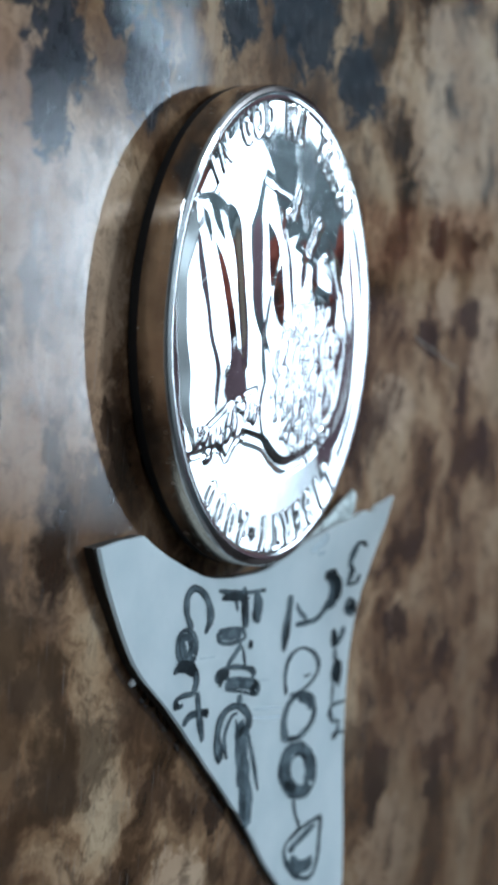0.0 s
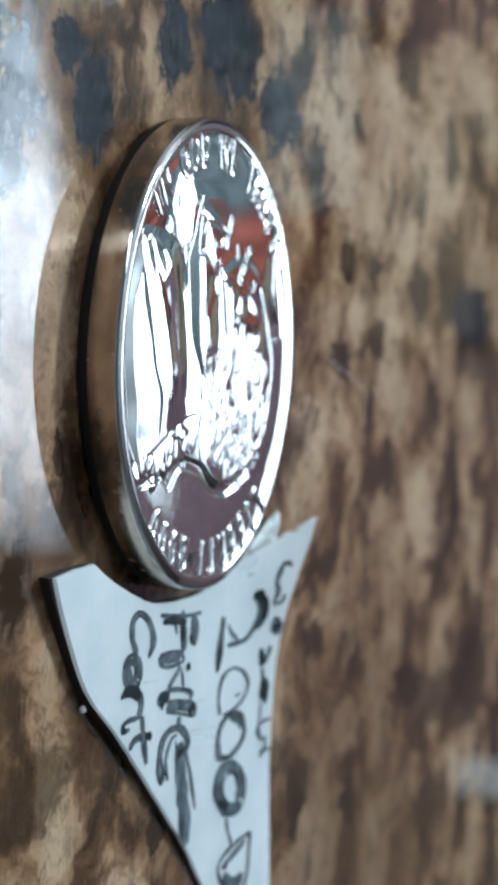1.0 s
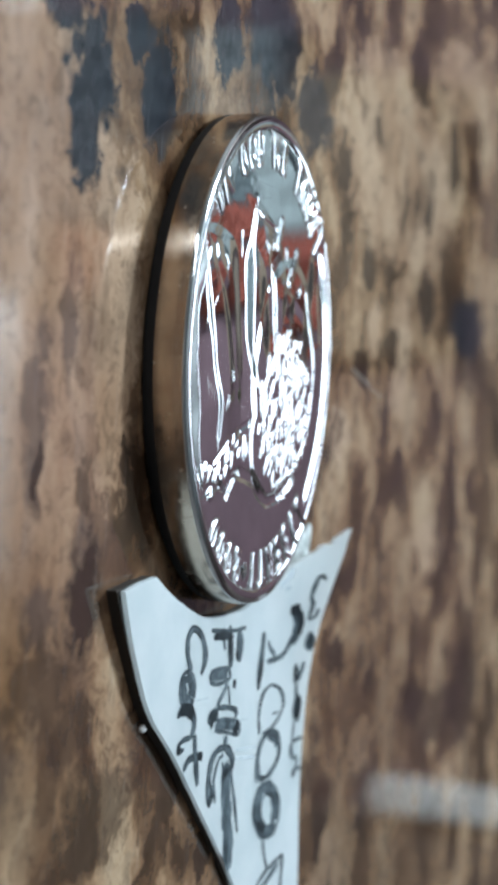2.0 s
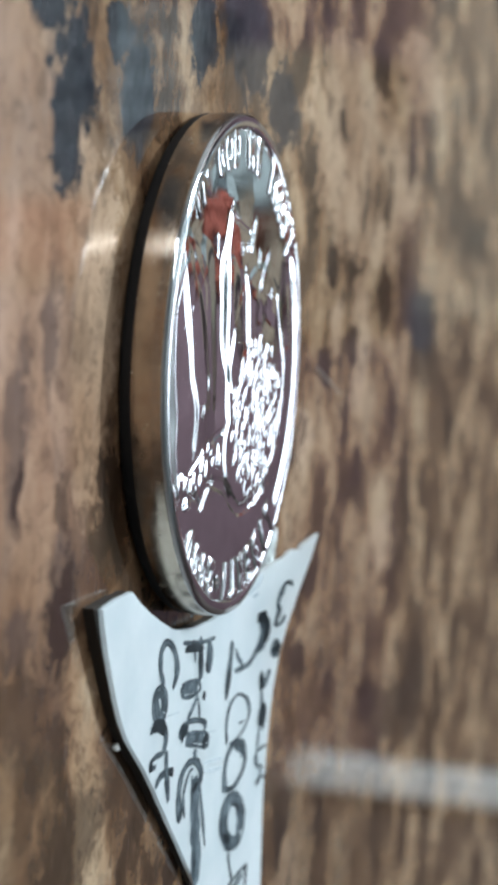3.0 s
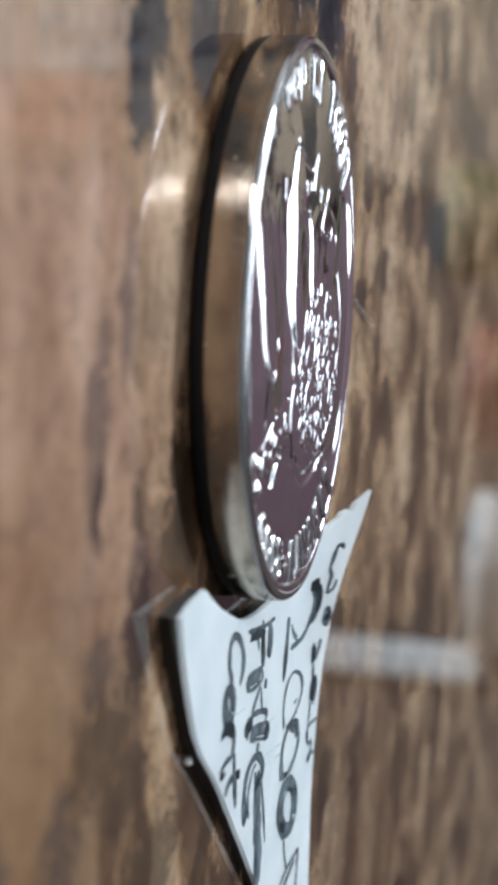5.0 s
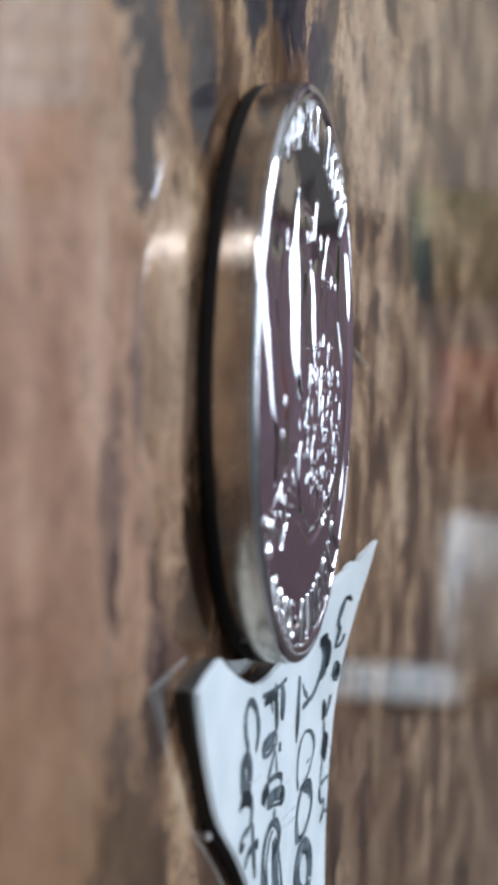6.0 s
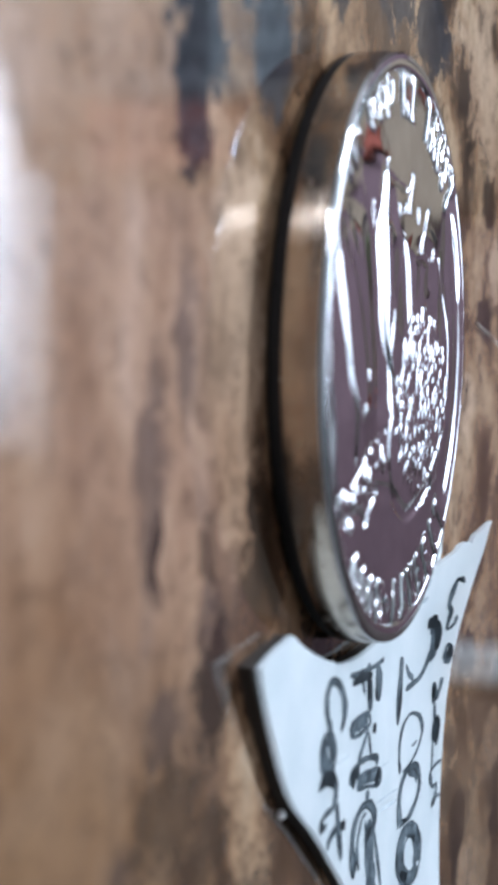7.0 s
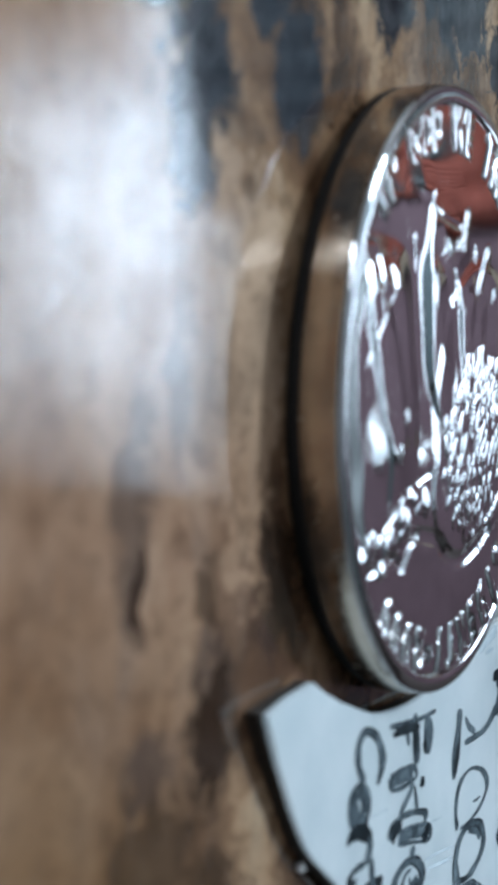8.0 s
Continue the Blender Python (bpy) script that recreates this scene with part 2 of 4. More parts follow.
LAMINATE, CARD = laminate(), card_stock()
NICKEL = nickel("worn_nickel", (0.58, 0.57, 0.56), (0.70, 0.695, 0.69), 0.02, 0.05, 0.000006)
NICKEL_EDGE = nickel("tarnished_nickel_edge", (0.42, 0.34, 0.27), (0.56, 0.48, 0.39), 0.15, 0.28, 0.00003)
PLUM = plain("plum_paint", (0.088, 0.047, 0.057), 0.85)
WHITE = plain("white_gloss_paint", (0.78, 0.78, 0.77), 0.5)
GREY_CLOTH = plain("grey_cloth", (0.165, 0.18, 0.18), 0.9, 0, 90)
RED_CLOTH = plain("red_cloth", (0.135, 0.024, 0.012), 0.9, 0, 90)
TAN_WOOD = plain("tan_wood", (0.17, 0.12, 0.08), 0.5, 0, 60)
PANEL = plain("brown_panelling", (0.095, 0.062, 0.05), 0.6, 0, 12)
PALE_PANEL = plain("tan_panelling", (0.19, 0.15, 0.115), 0.6, 0, 12)
DARK_DOOR = plain("dark_door_paint", (0.10, 0.075, 0.07), 0.6)
PALE = plain("dull_plaster", (0.36, 0.345, 0.335), 0.85)
CEILING_PAINT = plain("grey_ceiling_paint", (0.24, 0.245, 0.245), 0.9)
FLOOR = plain("brown_floor", (0.16, 0.10, 0.06), 0.5)
WOOD = plain("brown_wood", (0.2, 0.12, 0.07), 0.4)
METAL = plain("grey_metal", (0.3, 0.31, 0.32), 0.4, 0.6)


# ---- helpers for meshes ----
def mesh_of(name, verts, faces, smooth=False):
    me = bpy.data.meshes.new(name)
    me.from_pydata(verts, [], faces)
    me.update()
    if smooth:
        me.polygons.foreach_set("use_smooth", [True] * len(me.polygons))
    return me


def part(name, data, material, parent=None, label=""):
    if isinstance(data, bmesh.types.BMesh):
        bm, data = data, bpy.data.meshes.new(name)
        bm.to_mesh(data)
        bm.free()
    data.materials.append(material)
    ob = new(name, data)
    ob.parent = parent
    return tagged(ob, label)


def box(x0, x1, y0, y1, z0, z1, bevel=0.0):
    bm = bmesh.new()
    bmesh.ops.create_cube(bm, size=1)
    for v in bm.verts:
        v.co = Vector((x0 if v.co.x < 0 else x1, y0 if v.co.y < 0 else y1, z0 if v.co.z < 0 else z1))
    if bevel:
        bmesh.ops.bevel(bm, geom=bm.edges[:], offset=bevel, segments=2, affect="EDGES")
    return bm


# ---- the room ----
floor = tagged(part("floor", box(-2, 2, -2, 2, -0.85, -0.75), FLOOR), "plain brown floor under the table", "floor", kind="structure")
ceiling = tagged(part("ceiling", box(-2, 2, -2, 2, 1.7, 1.8), CEILING_PAINT), "grey painted ceiling", "ceiling", kind="structure")
# the far wall stands in pieces round a window
W_Y0, W_Y1, W_Z0, W_Z1 = -0.15, 0.50, 0.715, 1.16
for piece in ((-2, W_Y0, -0.75, 1.7), (W_Y1, 2, -0.75, 1.7), (W_Y0, W_Y1, -0.75, W_Z0), (W_Y0, W_Y1, W_Z1, 1.7)):
    tagged(part("wall_east", box(1.5, 1.6, *piece), PLUM), "dull plum painted wall with a window", "wall", kind="structure")
window = tagged(new("window_1"), "bright window with a white frame in the plum wall", "window", kind="structure")
window.location = (1.5, 0.15, W_Z0)


def of_window(name, bm, material):
    for v in bm.verts:
        v.co -= window.location
    return part(name, bm, material, window)


for y0, y1, z0, z1 in ((W_Y0, W_Y0 + 0.02, W_Z0 + 0.02, W_Z1 - 0.02), (W_Y1 - 0.02, W_Y1, W_Z0 + 0.02, W_Z1 - 0.02), (W_Y0, W_Y1, W_Z0, W_Z0 + 0.02), (W_Y0, W_Y1, W_Z1 - 0.02, W_Z1)):
    of_window("window_frame", box(1.52, 1.56, y0, y1, z0, z1), WHITE)
GLASS = Mat("window_glass", (1, 1, 1), 0.0, 0.0, 1.45).set("Transmission Weight", 1.0).mat
pane = of_window("pane", box(1.538, 1.542, W_Y0 + 0.02, W_Y1 - 0.02, W_Z0 + 0.02, W_Z1 - 0.02), GLASS)
pane.visible_shadow = False
tagged(part("backdrop", box(1.66, 1.67, W_Y0 - 0.1, W_Y1 + 0.1, W_Z0 - 0.1, W_Z1 + 0.1), soft_sky()), "pale bright sky outside the window", "sky", kind="structure")
tagged(part("baseboard", box(1.482, 1.4995, -0.2755, 0.12, -0.75, 0.25, 0.002), PANEL), "dark brown wooden panelling along the foot of the wall", "panelling", kind="structure")
tagged(part("baseboard", box(1.484, 1.4995, 0.1205, 0.44, -0.75, 0.25, 0.002), PALE_PANEL), "pale tan wooden panelling along the foot of the wall", "panelling", kind="structure")
tagged(part("trim", box(1.47, 1.4995, -0.306, -0.276, 0.11, 0.33, 0.003), WHITE), "white painted upright board fixed to the wall", "trim", kind="structure")
tagged(part("door_1", box(1.478, 1.4995, -1.08, -0.3065, -0.75, 1.3, 0.002), DARK_DOOR), "closed dark painted door", "door", kind="structure")
tagged(part("wall_west", box(-2, -1.9, -2, 2, -0.75, 1.7), PALE), "dull plaster wall", "wall", kind="structure")
tagged(part("wall_north", box(-1.9, 1.5, 1.9, 2, -0.75, 1.7), PALE), "dull plaster wall", "wall", kind="structure")
tagged(part("wall_south", box(-1.9, 1.5, -2, -1.9, -0.75, 1.7), PALE), "dull plaster wall", "wall", kind="structure")

table = tagged(new("table"), "table with a glossy brown and charcoal mottled laminate top", "table")
table.location = (0.1, 0, -0.75)


def on_table(name, bm, material):
    for v in bm.verts:
        v.co -= table.location
    return part(name, bm, material, table)


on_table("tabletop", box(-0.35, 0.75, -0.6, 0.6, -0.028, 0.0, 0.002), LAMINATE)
for lx in (-0.3, 0.7):
    for ly in (-0.55, 0.55):
        on_table("leg", box(lx - 0.025, lx + 0.025, ly - 0.025, ly + 0.025, -0.75, -0.028), WOOD)


def panel_lamp(centre, aim, width, height, strength, name, label):
    """A flat lamp on a stem: housing, glowing diffuser, stem and foot."""
    lamp = tagged(new(name), label, "lamp")
    lamp.location = (centre[0], centre[1], 0)
    d = (Vector(aim) - Vector(centre)).normalized()
    side = d.cross(Vector((0, 0, 1))).normalized()
    up = side.cross(d)
    rot = Matrix((side, up, -d)).transposed().to_4x4()
    m = Matrix.Translation((0, 0, centre[2])) @ rot
    for pname, bm, mat in (
        ("housing", box(-width / 2 - 0.008, width / 2 + 0.008, -height / 2 - 0.008, height / 2 + 0.008, 0.004, 0.02, 0.003), METAL),
        ("diffuser", box(-width / 2, width / 2, -height / 2, height / 2, -0.003, 0.0035), glow(name + "_glow", (0.92, 0.97, 1.0), strength)),
    ):
        bm.transform(m)
        part(pname, bm, mat, lamp)
    return lamp


side = panel_lamp((-0.386, 0.46, 0.44), (0, 0, 0.4), 0.056, 0.80, SIDE_GLOW, "side_lamp", "small white lamp on a grey stem standing on the table")


def pillar(x, y, z0, z1, r, n=24):
    bm = bmesh.new()
    bmesh.ops.create_cone(bm, cap_ends=True, segments=n, radius1=r, radius2=r, depth=z1 - z0, matrix=Matrix.Translation((x, y, (z0 + z1) / 2)))
    return bm


part("stem", pillar(-0.014, 0.018, 0.012, 0.4, 0.006), METAL, side)
part("foot", pillar(-0.014, 0.018, 0.0, 0.012, 0.05), METAL, side)

# Unseen main light, added and placed to suit the shadows and wall brightness.
fitting = tagged(new("added_ceiling_light"), "added white globe ceiling light, unseen, on a grey metal stem", "ceiling light")
fitting.location = (0.98, 0.6, 1.7)
part("housing", pillar(0, 0, -0.03, 0.0, 0.06, 48), METAL, fitting)
part("stem", pillar(0, 0, -0.49, -0.03, 0.008), METAL, fitting)
bulb = bpy.data.lights.new("added_ceiling_lamp", "POINT")
bulb.shadow_soft_size, bulb.energy, bulb.color = 0.11, CEILING_WATTS, (0.78, 0.94, 1.0)
bulb_ob = new("added_ceiling_lamp", bulb)
bulb_ob.location = (0.98, 0.6, 1.12)


SLATE = plain("slate_grey_cloth", (0.05, 0.06, 0.064), 0.9, 0, 90)


def hung_cloth(name, y0, y1, z0, za, zb, material, label):
    """A cloth with soft folds on the far wall; its upper edge runs from height za to height zb."""
    ny, nz = 40, 6
    verts, faces = [], []
    for back in (0, 1):
        for i in range(ny + 1):
            top = za + (zb - za) * i / ny
            for k in range(nz + 1):
                y = y0 + (y1 - y0) * i / ny
                verts.append((1.4995 if back else 1.482 + 0.004 * math.sin(y * 190) * (1 - 0.3 * k / nz), y, z0 + (top - z0) * k / nz))
    n = (ny + 1) * (nz + 1)
    for i in range(ny):
        for k in range(nz):
            a, b = i * (nz + 1) + k, (i + 1) * (nz + 1) + k
            faces += [(a, a + 1, b + 1, b), (a + n, b + n, b + 1 + n, a + 1 + n)]
    for i in range(ny):
        a, b = i * (nz + 1), (i + 1) * (nz + 1)
        faces += [(a, b, b + n, a + n), (a + nz, a + nz + n, b + nz + n, b + nz)]
    return tagged(part(name, mesh_of(name, verts, faces, True), material), label, "cloth")


hung_cloth("slate_cloth", 0.214, 0.42, 0.546, 0.755, 0.80, SLATE, "dark slate cloth hanging in folds before the window corner")
hung_cloth("slate_cloth", 0.15, 0.2135, 0.674, 0.74, 0.752, SLATE, "dark slate cloth hanging over the red cloth")
hung_cloth("grey_cloth", 0.214, 0.40, 0.45, 0.545, 0.545, GREY_CLOTH, "pale grey cloth hanging in folds on the plum wall")
hung_cloth("red_cloth", 0.145, 0.213, 0.461, 0.655, 0.67, RED_CLOTH, "dark red cloth hanging on the plum wall")
CURTAIN = plain("dark_brown_curtain_cloth", (0.035, 0.026, 0.022), 0.9, 0, 90)


def curtain(y0, y1):
    """A long unseen curtain in deep folds, added beside the window to darken what the table and coin reflect."""
    n, verts, faces = 48, [], []
    for back in (0, 1):
        for k in range(n + 1):
            y = y0 + (y1 - y0) * k / n
            x = 1.47 + 0.016 * math.sin(k * 0.9) if not back else 1.497
            verts += [(x, y, 0.715), (x, y, 1.4)]
    m = 2 * (n + 1)
    for k in range(n):
        a = 2 * k
        faces += [(a, a + 1, a + 3, a + 2), (a + m, a + 2 + m, a + 3 + m, a + 1 + m), (a, a + 2, a + 2 + m, a + m), (a + 1, a + 1 + m, a + 3 + m, a + 3)]
    faces += [(0, m, m + 1, 1), (2 * n, 2 * n + 1, m + 2 * n + 1, m + 2 * n)]
    return tagged(part("curtain", mesh_of("curtain", verts, faces, True), CURTAIN), "added dark brown curtain, unseen, that darkens reflections beside the window", "curtain", "window curtains")


# unseen curtains and pelmet, added to cut the reflected glow at the window's edges
curtain(-0.75, W_Y0 + 0.03)
curtain(W_Y1 - 0.03, W_Y1 + 0.025)
tagged(part("pelmet", box(1.44, 1.495, -0.76, 0.528, 1.12, 1.42, 0.004), SLATE), "added slate grey pelmet, unseen, that darkens reflections above the window", "pelmet", kind="structure")
sideboard = tagged(new("sideboard"), "low brown wooden sideboard against the wall", "sideboard")
sideboard.location = (1.34, -0.02, -0.75)
part("body", box(-0.12, 0.125, -0.26, 0.26, 0.06, 0.70, 0.004), WOOD, sideboard)
part("top", box(-0.14, 0.135, -0.265, 0.265, 0.70, 0.725, 0.004), WOOD, sideboard)
part("plinth", box(-0.1, 0.12, -0.25, 0.25, 0.0, 0.06), DARK_DOOR, sideboard)


def tub(name, y, r, z1, material, label):
    """A tapered tub with a rolled lip standing on the sideboard."""
    rows = [(0.0, -0.025), (0.86 * r, -0.025), (r, z1 - 0.012), (1.05 * r, z1 - 0.008), (1.05 * r, z1), (0.94 * r, z1), (0.9 * r, z1 - 0.03), (0.0, z1 - 0.035)]
    n = 40
    verts = [(1.34 + a * math.cos(2 * math.pi * k / n), y + a * math.sin(2 * math.pi * k / n), z) for a, z in rows for k in range(n)]
    faces = [(i * n + k, i * n + (k + 1) % n, (i + 1) * n + (k + 1) % n, (i + 1) * n + k) for i in range(len(rows) - 1) for k in range(n)]
    return tagged(part(name, mesh_of(name, verts, faces, True), material), label, "tub")


tub("white_tub", -0.19, 0.062, 0.106, WHITE, "white tub standing on the brown sideboard")
tub("red_tub", -0.045, 0.048, 0.115, plain("red_enamel", (0.26, 0.06, 0.045), 0.5), "dull red tub standing on the brown sideboard")
tub("green_tub", 0.085, 0.045, 0.14, plain("green_enamel", (0.12, 0.15, 0.07), 0.5), "dull green tub standing on the brown sideboard")
wardrobe = tagged(new("wardrobe"), "tall dark brown wardrobe with two closed doors", "wardrobe")
wardrobe.location = (1.38, 0.995, -0.75)
part("body", box(-0.1, 0.118, -0.46, 0.46, 0.0, 2.0, 0.004), DARK_DOOR, wardrobe)
for side_y in (-0.229, 0.229):
    leaf = part("door", box(-0.12, -0.101, side_y - 0.225, side_y + 0.225, 0.05, 1.96, 0.003), DARK_DOOR, wardrobe)
    near_y = side_y - math.copysign(0.19, side_y)
    part("handle", box(-0.14, -0.121, near_y - 0.006, near_y + 0.006, 0.95, 1.1, 0.003), METAL, leaf)
shelf = tagged(new("wall_shelf"), "tan wooden wall shelf with a dark open box under it", "shelf")
shelf.location = (1.4995, 0.23, 0.285)
part("front_board", box(-0.015, 0, -0.13, 0.13, 0.052, 0.139, 0.003), TAN_WOOD, shelf)
part("upstand", box(-0.013, 0, -0.016, 0.13, 0.1395, 0.164, 0.002), TAN_WOOD, shelf)
part("upstand", box(-0.013, 0, -0.13, -0.017, 0.1395, 0.175, 0.002), TAN_WOOD, shelf)
part("open_box", box(-0.012, 0, -0.12, 0.12, 0.0, 0.0515, 0.002), CURTAIN, shelf)

# ---- the coin ----
RADIUS, THICK = 10.6, 1.95


def step(v):
    v = np.clip(v, 0, 1)
    return v * v * (3 - 2 * v)


def ridge(x, y, line, width, power=2):
    """1 along a line of points, falling off to its sides and ends."""
    best = np.zeros_like(x)
    for (x0, y0), (x1, y1) in zip(line, line[1:]):
        dx, dy = x1 - x0, y1 - y0
        t = np.clip(((x - x0) * dx + (y - y0) * dy) / (dx * dx + dy * dy), 0, 1)
        best = np.maximum(best, np.exp(-((np.hypot(x - x0 - t * dx, y - y0 - t * dy) / width) ** power)))
    return best


def smooth_line(points, n=8):
    """Points along a soft curve through the given ones."""
    p = np.array([points[0], *points, points[-1]], float)
    out = []
    for k in range(1, len(p) - 2):
        for t in np.linspace(0, 1, n, endpoint=False):
            out.append(0.5 * (2 * p[k] + (p[k + 1] - p[k - 1]) * t + (2 * p[k - 1] - 5 * p[k] + 4 * p[k + 1] - p[k + 2]) * t * t + (3 * p[k] - p[k - 1] - 3 * p[k + 1] + p[k + 2]) * t ** 3))
    return [tuple(q) for q in out] + [tuple(points[-1])]


def slant(x, y, line, tilt, bias, reach):
    """A band along a line of (x, y, width) that climbs (tilt > 0) or falls towards +x and levels out again
    on both sides, or with a bias of -1 or 1 on the near or the far side alone."""
    far = np.full_like(x, 99.0)
    across, wide, past = np.zeros_like(x), np.ones_like(x), np.zeros_like(x)
    last = len(line) - 2
    for k, ((x0, y0, w0), (x1, y1, w1)) in enumerate(zip(line, line[1:])):
        dx, dy = x1 - x0, y1 - y0
        size = math.hypot(dx, dy)
        t = ((x - x0) * dx + (y - y0) * dy) / size ** 2
        c = np.clip(t, 0, 1)
        d = np.hypot(x - x0 - c * dx, y - y0 - c * dy)
        side = (dx * (y - y0) - dy * (x - x0)) / size
        near = d < far
        far = np.where(near, d, far)
        across = np.where(near, np.sign(side) * d, across)
        wide = np.where(near, w0 + (w1 - w0) * c, wide)
        past = np.where(near, (np.maximum(-t, 0) * (k == 0) + np.maximum(t - 1, 0) * (k == last)) * size, past)
    half = wide / 2
    inside = np.clip(across / half, -1, 1)
    inside = inside * (1.15 - 0.15 * inside ** 2)
    level = np.clip(1 - (np.abs(across) - half) / reach, 0, 1)
    return tilt * half * (inside + bias) * np.where(np.abs(across) > half, level, 1) * np.exp(-((past / (0.3 + 0.35 * wide)) ** 2))


# bands of the design as (x, y, width): those that climb to the far side, and those that fall
CLIMBING = (
    (0.018, 1, 4.0, ((-4.1, 7.4, 1.6), (-4.0, 6.4, 2.4), (-3.7, 5.3, 1.6))),
    (0.28, -1, 1.5, ((-8.2, 4.0, 0.37), (-8.4, 3.0, 1.1), (-8.75, 1.6, 0.74), (-8.6, 0.2, 0.6), (-8.4, -1.1, 0.6), (-7.95, -2.5, 0.66), (-7.8, -3.8, 0.56), (-7.3, -4.8, 0.29))),
    (0.12, 0, 2.3, ((-7.8, 3.2, 0.19), (-7.4, 2.2, 0.42), (-7.0, 1.3, 0.42), (-6.5, 0.2, 0.3), (-6.1, -0.9, 0.3), (-5.4, -2.1, 0.3), (-5.3, -3.6, 0.25))),
    (0.115, 0, 2.3, ((-2.2, 6.2, 0.40), (-2.4, 5.0, 0.5), (-2.5, 4.0, 0.95), (-2.25, 2.5, 0.86), (-1.95, 0.9, 0.76), (-1.3, -0.3, 0.44), (-0.6, -1.1, 0.22))),
    (0.12, 0, 2.3, ((0.4, 3.9, 0.2), (0.9, 2.9, 0.32), (1.35, 1.4, 0.32), (1.4, 0.9, 0.18))),
)
FALLING = (
    (-0.09, 0, 2.3, ((-7.5, 4.2, 0.19), (-7.1, 3.8, 0.65), (-6.7, 3.0, 0.19))),
    (-0.085, 0, 3.6, ((-8.1, 4.7, 0.29), (-6.9, 4.75, 0.48), (-5.6, 4.5, 0.9), (-4.55, 3.95, 1.3), (-4.0, 2.8, 0.95), (-3.5, 1.2, 1.0), (-3.1, -0.2, 1.05), (-2.75, -1.8, 0.75))),
    (-0.09, 0, 2.3, ((-6.8, 4.5, 0.19), (-6.2, 4.0, 0.69), (-5.45, 3.2, 0.15))),
    (-0.075, 0, 3.6, ((-6.4, 3.1, 0.14), (-5.5, 2.05, 0.6), (-4.7, 0.6, 0.72), (-4.15, -0.8, 0.83), (-4.0, -1.85, 0.8))),
    (-0.065, 0, 2.3, ((-1.5, 4.4, 0.33), (-0.9, 3.45, 1.2), (-0.3, 2.0, 1.5), (0.2, 0.8, 1.25), (0.45, 0.2, 0.35))),
    (-0.08, 0, 2.3, ((2.4, 3.3, 0.24), (2.3, 2.7, 0.8), (2.25, 1.9, 0.24))),
    (-0.07, 0, 2.3, ((3.8, 3.2, 0.25), (3.6, 2.6, 1.0), (3.45, 2.0, 0.3))),
    (-0.045, 0, 3.0, ((-3.2, -1.6, 1.2), (-3.5, -2.4, 2.4), (-3.8, -3.1, 2.0))),
    (-0.055, 1, 2.5, ((6.4, 5.1, 0.9), (6.4, 3.8, 1.4), (6.0, 2.4, 1.15), (6.0, 1.1, 0.9), (6.25, 0.3, 0.26))),
    (-0.06, 1, 2.0, ((7.6, 4.2, 0.5), (8.3, 1.8, 0.5), (8.6, -0.3, 0.5), (8.4, -2.8, 0.5), (7.3, -4.6, 0.8), (5.9, -5.1, 0.33))),
    (-0.03, -1, 2.0, ((-0.9, 6.0, 0.7), (0.1, 5.3, 1.9), (1.0, 4.6, 1.9), (2.0, 3.9, 0.9))),
)


